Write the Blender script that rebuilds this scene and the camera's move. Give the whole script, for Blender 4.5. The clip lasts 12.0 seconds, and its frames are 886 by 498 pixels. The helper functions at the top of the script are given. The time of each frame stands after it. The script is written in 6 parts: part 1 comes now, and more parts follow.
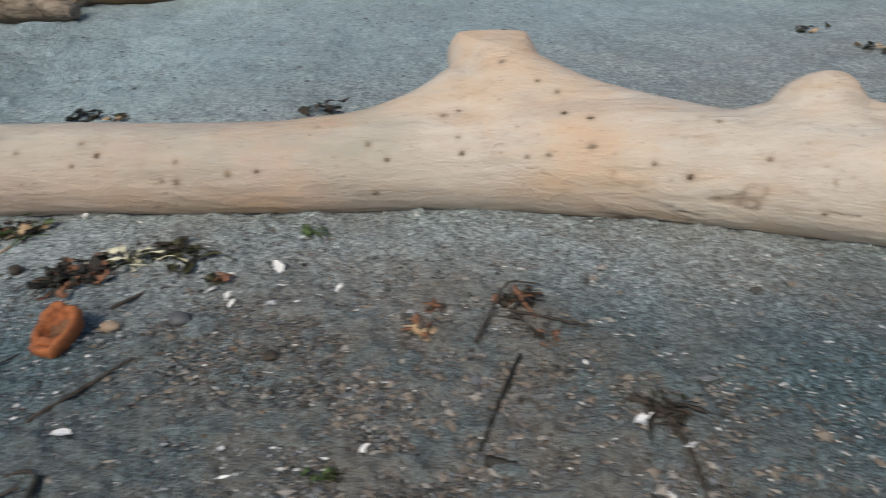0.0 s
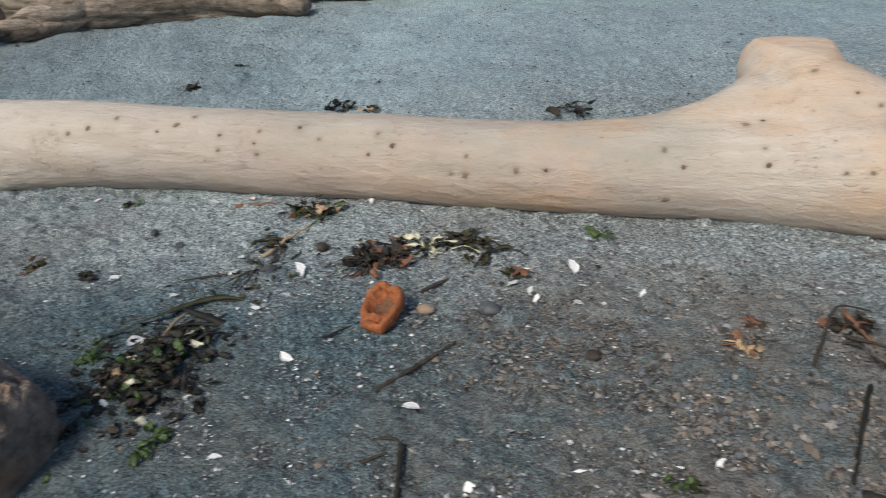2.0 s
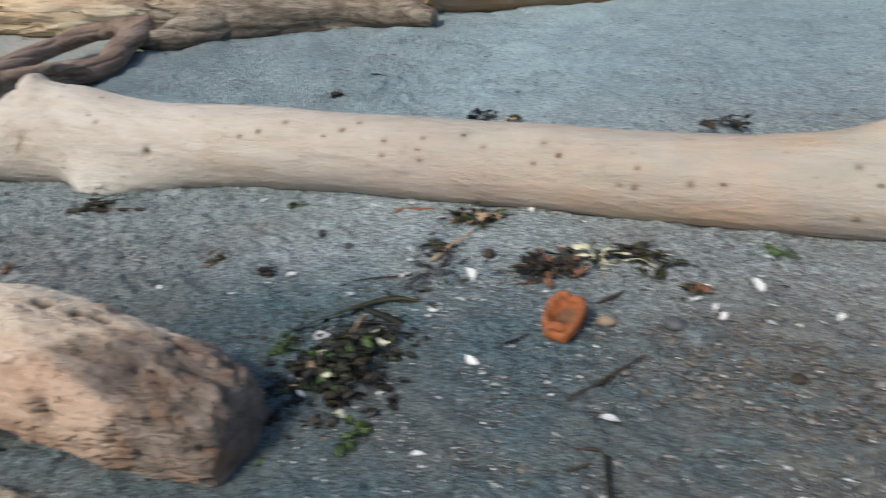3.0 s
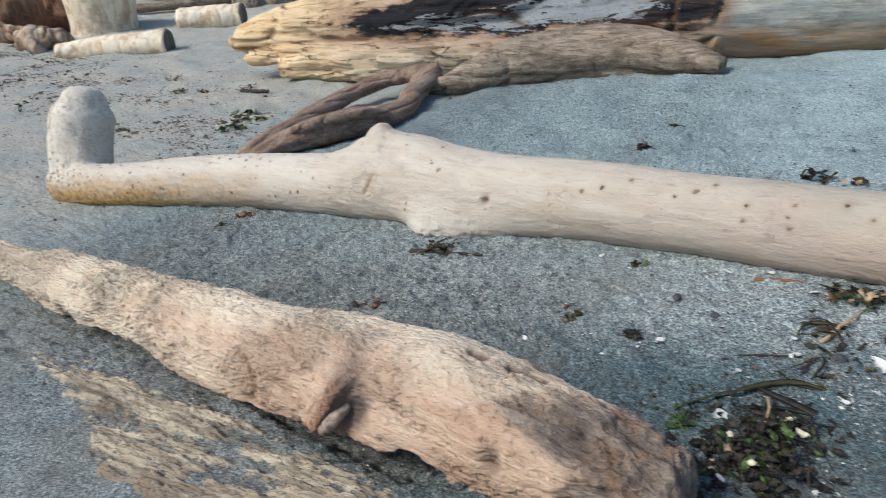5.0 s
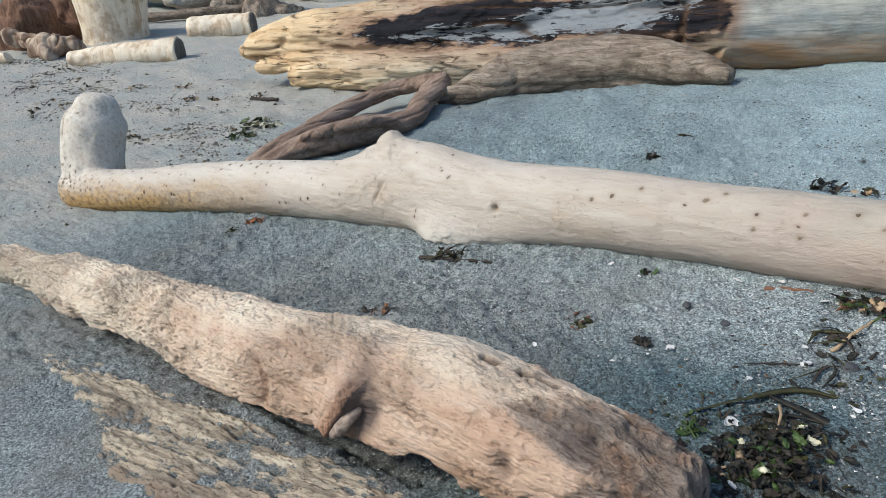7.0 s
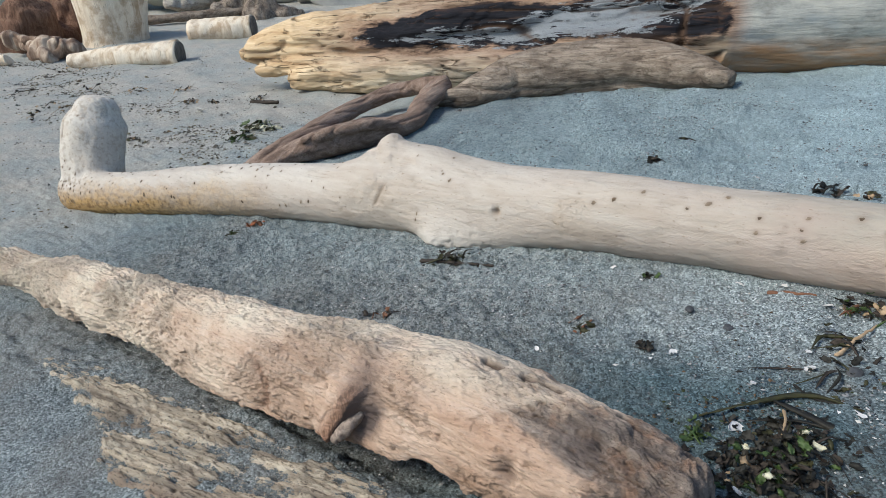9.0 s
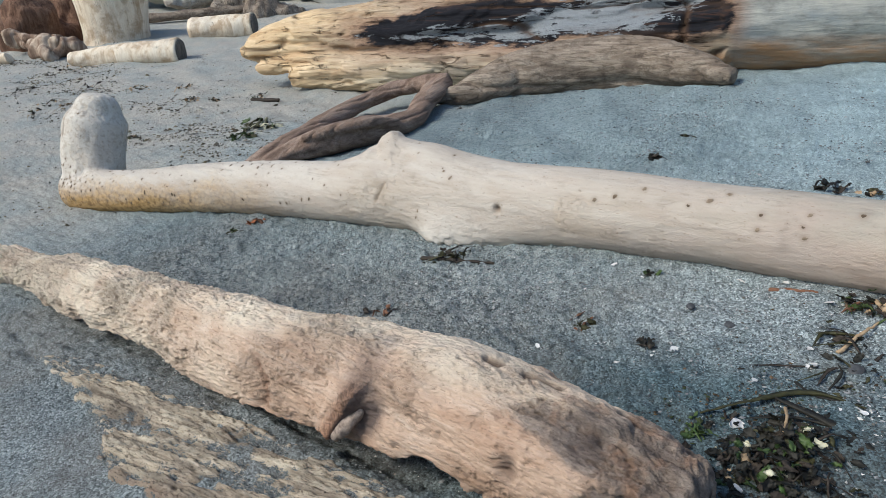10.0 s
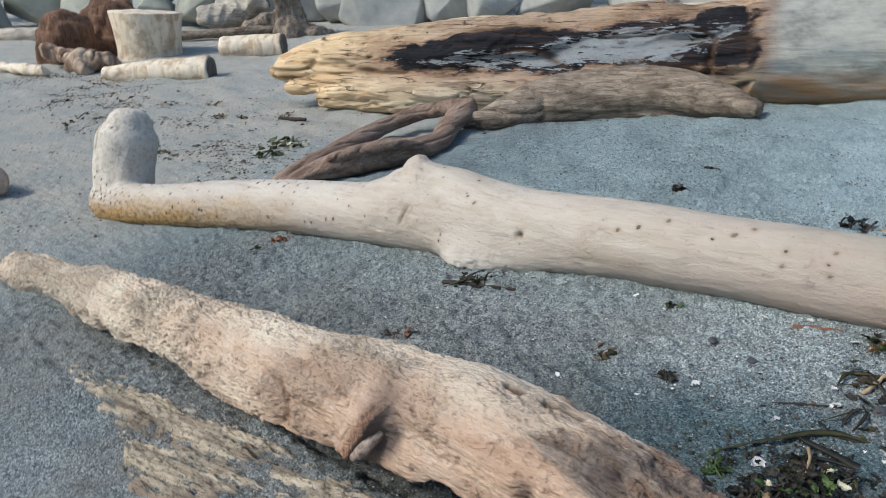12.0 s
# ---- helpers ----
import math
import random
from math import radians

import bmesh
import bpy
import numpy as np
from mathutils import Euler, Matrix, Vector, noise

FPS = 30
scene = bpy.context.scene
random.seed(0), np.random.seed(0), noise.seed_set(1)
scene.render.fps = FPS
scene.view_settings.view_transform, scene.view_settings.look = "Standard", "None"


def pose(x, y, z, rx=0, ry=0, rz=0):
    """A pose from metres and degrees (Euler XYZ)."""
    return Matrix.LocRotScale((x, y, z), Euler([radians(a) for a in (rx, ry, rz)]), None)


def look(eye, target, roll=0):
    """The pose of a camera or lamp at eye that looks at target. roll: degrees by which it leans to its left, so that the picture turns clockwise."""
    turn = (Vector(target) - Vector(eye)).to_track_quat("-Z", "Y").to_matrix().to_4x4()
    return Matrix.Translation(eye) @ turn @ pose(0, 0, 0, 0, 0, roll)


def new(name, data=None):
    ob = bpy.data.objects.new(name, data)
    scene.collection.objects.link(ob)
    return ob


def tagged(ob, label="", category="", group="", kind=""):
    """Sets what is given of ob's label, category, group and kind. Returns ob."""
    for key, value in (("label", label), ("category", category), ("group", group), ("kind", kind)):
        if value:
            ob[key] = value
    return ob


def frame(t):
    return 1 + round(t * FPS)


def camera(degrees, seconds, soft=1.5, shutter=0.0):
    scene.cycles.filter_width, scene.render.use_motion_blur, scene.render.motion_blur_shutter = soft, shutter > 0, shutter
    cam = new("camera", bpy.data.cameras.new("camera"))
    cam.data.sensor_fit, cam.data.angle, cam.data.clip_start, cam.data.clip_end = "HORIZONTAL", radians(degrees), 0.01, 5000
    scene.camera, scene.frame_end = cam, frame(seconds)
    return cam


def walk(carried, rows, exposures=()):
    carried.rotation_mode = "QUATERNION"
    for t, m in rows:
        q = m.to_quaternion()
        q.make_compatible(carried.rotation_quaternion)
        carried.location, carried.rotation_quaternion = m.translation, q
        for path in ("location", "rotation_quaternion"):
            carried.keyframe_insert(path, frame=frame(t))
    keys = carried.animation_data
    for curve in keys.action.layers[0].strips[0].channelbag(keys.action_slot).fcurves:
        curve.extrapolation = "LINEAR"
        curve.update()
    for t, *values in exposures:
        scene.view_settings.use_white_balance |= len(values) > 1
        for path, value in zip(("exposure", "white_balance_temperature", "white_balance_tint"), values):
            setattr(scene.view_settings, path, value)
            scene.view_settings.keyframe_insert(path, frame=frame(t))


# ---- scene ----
cam = camera(66.0, 12.0, 0.5, 0.7)
PATH = [
    (0, (0.0, 0.0, 0.899), (0.0, 1.742, -0.083), 1.7),
    (0.5, (-0.132, -0.004, 0.896), (-0.258, 1.735, -0.082), 1.6),
    (1, (-0.244, -0.022, 0.88), (-0.494, 1.701, -0.105), 0.8),
    (1.5, (-0.319, -0.035, 0.888), (-0.636, 1.671, -0.105), 0.9),
    (2, (-0.382, -0.052, 0.903), (-0.769, 1.641, -0.088), 0.3),
    (2.5, (-0.453, -0.083, 0.895), (-0.948, 1.591, -0.082), -0.9),
    (3, (-0.592, -0.122, 0.9), (-1.218, 1.516, -0.062), -1.1),
    (3.5, (-0.742, -0.182, 0.92), (-1.55, 1.392, -0.014), -2.4),
    (3.7, (-0.796, -0.198, 0.946), (-1.651, 1.348, 0.009), -2.7),
    (5.3, (-1.027, -0.339, 0.993), (-2.203, 1.05, 0.164), -5.1),
    (5.5, (-1.021, -0.348, 0.989), (-2.206, 1.039, 0.169), -5.2),
    (6, (-1.024, -0.351, 0.991), (-2.207, 1.037, 0.17), -4.7),
    (6.5, (-1.027, -0.349, 0.993), (-2.197, 1.049, 0.17), -4.7),
    (7, (-1.022, -0.338, 0.989), (-2.182, 1.068, 0.166), -4.4),
    (9, (-1.033, -0.335, 0.987), (-2.193, 1.075, 0.172), -4.3),
    (9.5, (-1.031, -0.335, 0.985), (-2.187, 1.077, 0.166), -4.0),
    (10, (-1.033, -0.332, 0.983), (-2.195, 1.074, 0.163), -4.4),
    (10.5, (-1.033, -0.336, 0.988), (-2.197, 1.069, 0.168), -4.6),
    (11, (-1.036, -0.334, 0.983), (-2.203, 1.072, 0.168), -4.8),
    (11.5, (-1.046, -0.331, 0.996), (-2.252, 1.067, 0.227), -5.8),
    (12, (-1.038, -0.352, 1.0), (-2.253, 1.043, 0.241), -3.0),
]
walk(cam, [(t, look(eye, target, roll)) for t, eye, target, roll in PATH], [(0.0, 0.42, 6180, 5), (1.5, 0.50, 6150, 5), (2.5, 0.54, 6030, 5), (3.5, 0.67, 5950, 4), (5.5, 0.72, 5830, 3), (7.0, 0.71, 5810, 3), (9.0, 0.63, 5760, 3), (12.0, 0.59, 5760, 3)])

# ---------- world, sun, exposure ----------
SUN_AZ, SUN_EL = radians(240.0), radians(46.0)      # a veiled sun behind the viewer's left shoulder
world = bpy.data.worlds.new("evening_sky")
scene.world = world
world.use_nodes = True
wn = world.node_tree
sky = wn.nodes.new("ShaderNodeTexSky")
sky.sky_type = 'NISHITA'
sky.sun_disc = False
sky.dust_density = 2.0
sky.sun_elevation = SUN_EL
sky.sun_rotation = radians(90.0) - SUN_AZ
wn.links.new(sky.outputs[0], wn.nodes["Background"].inputs[0])
wn.nodes["Background"].inputs[1].default_value = 0.095
sun_data = bpy.data.lights.new("sun", 'SUN')
sun_data.energy, sun_data.angle, sun_data.color = 2.0, radians(14.0), (1.0, 0.87, 0.73)
sun = new("sun", sun_data)
sun.matrix_world = look((10 * math.cos(SUN_AZ) * math.cos(SUN_EL), 10 * math.sin(SUN_AZ) * math.cos(SUN_EL), 10 * math.sin(SUN_EL)), (0, 0, 0))


from mathutils.bvhtree import BVHTree


# ---------- numeric helpers ----------
def hash3(ix, iy, iz, seed):
    h = (ix.astype(np.int64) * 374761393 + iy.astype(np.int64) * 668265263 + iz.astype(np.int64) * 2147483647 + seed * 1274126177) & 0xFFFFFFFF
    h = ((h ^ (h >> 13)) * 1274126177) & 0xFFFFFFFF
    h = ((h ^ (h >> 16)) * 2246822519) & 0xFFFFFFFF
    return ((h ^ (h >> 15)) & 0xFFFF) / 65535.0


def vnoise(p, scale=(1, 1, 1), seed=0):
    """Smooth value noise, -1 to 1, at the rows of p."""
    q = np.asarray(p, float) * np.asarray(scale, float)
    i = np.floor(q).astype(np.int64)
    f = q - i
    f = f * f * f * (f * (f * 6 - 15) + 10)
    out = 0
    for a in (0, 1):
        for b in (0, 1):
            for c in (0, 1):
                w = (f[:, 0] if a else 1 - f[:, 0]) * (f[:, 1] if b else 1 - f[:, 1]) * (f[:, 2] if c else 1 - f[:, 2])
                out = out + w * hash3(i[:, 0] + a, i[:, 1] + b, i[:, 2] + c, seed)
    return out * 2 - 1


def fbm(p, scale, octaves=3, seed=0):
    s, out, amp = np.ones(3) * np.asarray(scale, float), 0, 1.0
    for o in range(octaves):
        out = out + amp * vnoise(p, s, seed + 17 * o)
        s, amp = s * 2.03, amp * 0.5
    return out


def softplus(v):
    return np.log1p(np.exp(-np.abs(v))) + np.maximum(v, 0)


def beach(x, y):
    """The beach's large form: a slope that falls to the left and levels out far off."""
    x, y = np.asarray(x, float), np.asarray(y, float)
    xc, yc = np.clip(x, -30, 12), np.clip(y, -10, 30)
    return 0.082 * xc + 0.023 * yc + 0.050 + 0.122 * 0.6 * softplus((-4.8 - xc) / 0.6)


def sand_height(x, y):
    x, y = np.atleast_1d(np.asarray(x, float)), np.atleast_1d(np.asarray(y, float))
    p = np.stack([x, y, 0 * x], 1)
    behind = np.clip((y - 2.1) / 0.6, 0, 1) * np.clip((9 - y) / 3, 0, 1)
    z = beach(x, y)
    z = z + behind * 0.022 * fbm(p, 1.7, 2, 3) + behind * 0.016 * fbm(p, 4.6, 2, 4)
    z = z - (0.03 + 0.055 * np.clip((x + 2.5) / 0.3, 0, 1)) * np.exp(-(np.minimum(np.abs(y - 0.57), np.abs(y - 0.66) + 0.0 * y) * ((y < 0.57) | (y > 0.66)) / 0.065) ** 2) * np.clip((x + 3.7) / 0.4, 0, 1) * np.clip((-1.70 - x) / 0.12, 0, 1)
    return z + 0.006 * vnoise(p, (6, 6, 1), 5) * np.clip(1 - (np.hypot(x + 2.2, y - 2.2) - 6) / 4, 0, 1)


def gz(x, y):
    return float(sand_height(x, y)[0])


# ---------- mesh helpers ----------
def mesh_of(name, verts, faces, smooth=True):
    me = bpy.data.meshes.new(name)
    me.from_pydata([tuple(v) for v in verts], [], [tuple(f) for f in faces])
    me.update()
    if smooth:
        me.polygons.foreach_set("use_smooth", np.ones(len(me.polygons), bool))
    return me


def verts_of(me):
    co = np.empty(len(me.vertices) * 3)
    me.vertices.foreach_get("co", co)
    return co.reshape(-1, 3)


def normals_of(me):
    no = np.empty(len(me.vertices) * 3)
    me.vertices.foreach_get("normal", no)
    return no.reshape(-1, 3)


def set_verts(me, co):
    me.vertices.foreach_set("co", np.asarray(co, float).ravel())
    me.update()


def smooth_path(points, n):
    """Rows of any width, glided through n steps by a Catmull-Rom curve."""
    p = np.asarray(points, float)
    p = np.vstack([2 * p[0] - p[1], p, 2 * p[-1] - p[-2]])
    out, seg = [], len(p) - 3
    for u in np.linspace(0, seg, n):
        k = min(int(u), seg - 1)
        t = u - k
        a, b, c, d = p[k], p[k + 1], p[k + 2], p[k + 3]
        out.append(0.5 * (2 * b + (c - a) * t + (2 * a - 5 * b + 4 * c - d) * t * t + (3 * b - a - 3 * c + d) * t ** 3))
    return np.array(out)


def tube(stations, n_along=60, n_around=24, squash=1.0, ends=(0.6, 0.6)):
    """A round limb through stations (x, y, z, radius), with ends closed by domes of the given depth in radii. Returns verts, faces."""
    p = smooth_path(stations, n_along)
    c, r = p[:, :3], np.maximum(p[:, 3], 0.001)
    d = np.gradient(c, axis=0)
    d /= np.linalg.norm(d, axis=1)[:, None]
    rows = []
    for k, depth in ((0, ends[0]), (-1, ends[1])):
        sign = -1 if k == 0 else 1
        dome = []
        for a in (0.35, 0.7, 0.95):
            ang = a * math.pi / 2
            dome.append((c[k] + sign * d[k] * r[k] * depth * math.sin(ang), r[k] * math.cos(ang) ** 0.6, d[k]))
        rows.append(dome)
    line = [*reversed(rows[0]), *zip(c, r, d), *rows[1]]
    verts, faces = [], []
    ang = np.linspace(0, 2 * math.pi, n_around, endpoint=False)
    for centre, rad, way in line:
        ref = np.array([0, 0, 1.0]) if abs(way[2]) < 0.8 else np.array([0, 1.0, 0])
        side = np.cross(way, ref)
        side /= np.linalg.norm(side)
        up = np.cross(side, way)
        verts.append(centre + rad * (np.cos(ang)[:, None] * side + squash * np.sin(ang)[:, None] * up))
    for k in range(len(line) - 1):
        for j in range(n_around):
            q = (j + 1) % n_around
            faces.append((k * n_around + j, k * n_around + q, (k + 1) * n_around + q, (k + 1) * n_around + j))
    faces.append(tuple(reversed(range(n_around))))
    faces.append(tuple(range((len(line) - 1) * n_around, len(line) * n_around)))
    faces = [tuple(reversed(f)) for f in faces]
    return np.vstack(verts), faces


def joined(pieces):
    verts, faces, base = [], [], 0
    for v, f in pieces:
        verts.append(np.asarray(v))
        faces += [tuple(i + base for i in q) for q in f]
        base += len(v)
    return np.vstack(verts), faces


def fused(name, pieces, voxel, rounds=4, factor=0.6):
    """One skin round all pieces: grown together, then smoothed."""
    v, f = joined(pieces)
    ob = new("fusing", mesh_of("fusing", v, f))
    m = ob.modifiers.new("skin", 'REMESH')
    m.mode, m.voxel_size = 'VOXEL', voxel
    s = ob.modifiers.new("soft", 'SMOOTH')
    s.iterations, s.factor = rounds, factor
    bpy.context.view_layer.update()
    me = bpy.data.meshes.new_from_object(ob.evaluated_get(bpy.context.evaluated_depsgraph_get()))
    me.name = name
    old = ob.data
    bpy.data.objects.remove(ob)
    bpy.data.meshes.remove(old)
    me.polygons.foreach_set("use_smooth", np.ones(len(me.polygons), bool))
    return me


def thing(name, me, material, base, label, category, group="", kind=""):
    """A top-level mesh whose verts stand in the world: its origin is moved to base."""
    set_verts(me, verts_of(me) - np.array(base))
    me.materials.clear()
    me.materials.append(material)
    ob = new(name, me)
    ob.location = base
    return tagged(ob, label, category, group, kind)


def part(name, me, material, parent, label=""):
    """A mesh under a thing; its verts stand in the thing's own space."""
    if not me.materials:
        me.materials.append(material)
    ob = new(name, me)
    ob.parent = parent
    return tagged(ob, label)


def cells(u, s, scale, seed, stretch=1.0):
    """Cell noise on a skin unrolled to (u, s): distance to the nearest and second centre, and the nearest cell's own number."""
    a, b = u * scale * stretch, s * scale
    ia, ib = np.floor(a), np.floor(b)
    f1, f2, tag = np.full(len(a), 9.0), np.full(len(a), 9.0), np.zeros(len(a))
    zero = np.zeros(len(a))
    for da in (-1, 0, 1):
        for db in (-1, 0, 1):
            ca, cb = ia + da, ib + db
            d = np.hypot(ca + hash3(ca, cb, zero, seed) - a, cb + hash3(ca, cb, zero, seed + 5) - b)
            t = hash3(ca, cb, zero, seed + 9)
            near = d < f1
            f2 = np.where(near, f1, np.minimum(f2, d))
            tag = np.where(near, t, tag)
            f1 = np.where(near, d, f1)
    return f1, f2, tag


def ease(v, a, b):
    t = np.clip((v - a) / (b - a), 0, 1)
    return t * t * (3 - 2 * t)


def blob(a, a0, wa, b, b0, wb):
    return np.exp(-((a - a0) / wa) ** 2 - ((b - b0) / wb) ** 2)


def grid_mesh(name, co, nu, nv, wrap):
    """A mesh of nu rows by nv columns; wrap closes each row and the two end rows."""
    i = np.arange(nu * nv).reshape(nu, nv)
    j = np.roll(i, -1, 1) if wrap else i[:, 1:]
    k = i if wrap else i[:, :-1]
    q = np.stack([k[:-1], k[1:], j[1:], j[:-1]], -1).reshape(-1, 4)
    me = bpy.data.meshes.new(name)
    caps = [list(range(nv)), list(range((nu - 1) * nv, nu * nv))[::-1]] if wrap else []
    me.vertices.add(len(co))
    me.vertices.foreach_set("co", np.asarray(co, float).ravel())
    sizes = np.array([4] * len(q) + [len(c) for c in caps])
    loops = np.concatenate([q.ravel()] + [np.array(c) for c in caps]) if caps else q.ravel()
    me.loops.add(len(loops))
    me.loops.foreach_set("vertex_index", loops.astype(np.int32))
    me.polygons.add(len(sizes))
    me.polygons.foreach_set("loop_start", np.concatenate([[0], np.cumsum(sizes)[:-1]]).astype(np.int32))
    me.update(calc_edges=True)
    me.validate()
    me.polygons.foreach_set("use_smooth", np.ones(len(me.polygons), bool))
    return me


def give(me, name, values):
    """A number at every vertex, for the material's wear, stains and painted shade."""
    at = me.attributes.new(name, 'FLOAT', 'POINT')
    at.data.foreach_set("value", np.asarray(values, np.float32))


# ---------- materials ----------
class Mat:
    def __init__(self, name):
        self.m = bpy.data.materials.new(name)
        self.m.use_nodes = True
        self.t = self.m.node_tree
        self.b = self.t.nodes["Principled BSDF"]
        self.coord = self.t.nodes.new("ShaderNodeTexCoord").outputs["Object"]

    def node(self, kind, **kw):
        n = self.t.nodes.new(kind)
        for k, v in kw.items():
            self.put(n.inputs[k.replace("_", " ")], v)
        return n

    def put(self, socket, v):
        if hasattr(v, "is_linked"):
            self.t.links.new(v, socket)
        else:
            socket.default_value = v

    def map(self, scale=(1, 1, 1), turn=0.0, source=None):
        if turn:
            t = self.node("ShaderNodeMapping")
            self.put(t.inputs["Vector"], source or self.coord)
            t.inputs["Rotation"].default_value = (0, 0, radians(-turn))
            source = t.outputs[0]
        n = self.node("ShaderNodeMapping")
        self.put(n.inputs["Vector"], source or self.coord)
        n.inputs["Scale"].default_value = scale
        return n.outputs[0]

    def held(self, name):
        n = self.t.nodes.new("ShaderNodeAttribute")
        n.attribute_name = name
        return n.outputs["Fac"]

    def noise(self, vec, scale, detail=4.0, rough=0.55, warp=0.0):
        return self.node("ShaderNodeTexNoise", Vector=vec, Scale=scale, Detail=detail, Roughness=rough, Distortion=warp).outputs[0]

    def ramp(self, fac, *stops):
        n = self.node("ShaderNodeValToRGB", Fac=fac)
        e = n.color_ramp.elements
        while len(e) < len(stops):
            e.new(0.5)
        for el, (at, col) in zip(e, stops):
            el.position = at
            el.color = (*col, 1) if len(col) == 3 else col
        return n.outputs[0]

    def span(self, v, a, b, lo=0.0, hi=1.0):
        n = self.node("ShaderNodeMapRange")
        self.put(n.inputs[0], v)
        for k, x in zip((1, 2, 3, 4), (a, b, lo, hi)):
            n.inputs[k].default_value = x
        return n.outputs[0]

    def mix(self, fac, a, b, how='MIX'):
        n = self.t.nodes.new("ShaderNodeMix")
        n.data_type, n.blend_type = 'RGBA', how
        self.put(n.inputs[0], fac)
        for s, v in ((n.inputs[6], a), (n.inputs[7], b)):
            self.put(s, (*v, 1) if isinstance(v, tuple) and len(v) == 3 else v)
        return n.outputs[2]

    def calc(self, how, a, b=0.0):
        n = self.t.nodes.new("ShaderNodeMath")
        n.operation = how
        self.put(n.inputs[0], a)
        self.put(n.inputs[1], b)
        return n.outputs[0]

    def crackle(self, scale, stretch, width, warp=0.05, jag=26.0):
        """A net of jagged hairline cracks, longer along x by 1 / stretch."""
        bend = self.node("ShaderNodeTexNoise", Vector=self.coord, Scale=jag, Detail=5.0, Roughness=0.72)
        part_ = self.node("ShaderNodeVectorMath")
        part_.operation = 'SCALE'
        self.put(part_.inputs[0], bend.outputs["Color"])
        part_.inputs["Scale"].default_value = warp
        total = self.node("ShaderNodeVectorMath")
        total.operation = 'ADD'
        self.put(total.inputs[0], self.map((stretch, 1, 1)))
        self.put(total.inputs[1], part_.outputs[0])
        net = self.t.nodes.new("ShaderNodeTexVoronoi")
        net.feature = 'DISTANCE_TO_EDGE'
        self.put(net.inputs["Vector"], total.outputs[0])
        net.inputs["Scale"].default_value = scale
        return self.span(net.outputs["Distance"], 0.0, width, 1.0, 0.0)

    def done(self, color, rough=0.9, bumps=(), spec=0.25):
        self.put(self.b.inputs["Base Color"], color)
        self.put(self.b.inputs["Roughness"], rough)
        self.b.inputs["Specular IOR Level"].default_value = spec
        last = None
        for height, strength, dist in bumps:
            n = self.node("ShaderNodeBump", Height=height, Strength=abs(strength), Distance=dist)
            n.invert = strength < 0
            if last is not None:
                self.t.links.new(last, n.inputs["Normal"])
            last = n.outputs[0]
        if last is not None:
            self.t.links.new(last, self.b.inputs["Normal"])
        return self.m


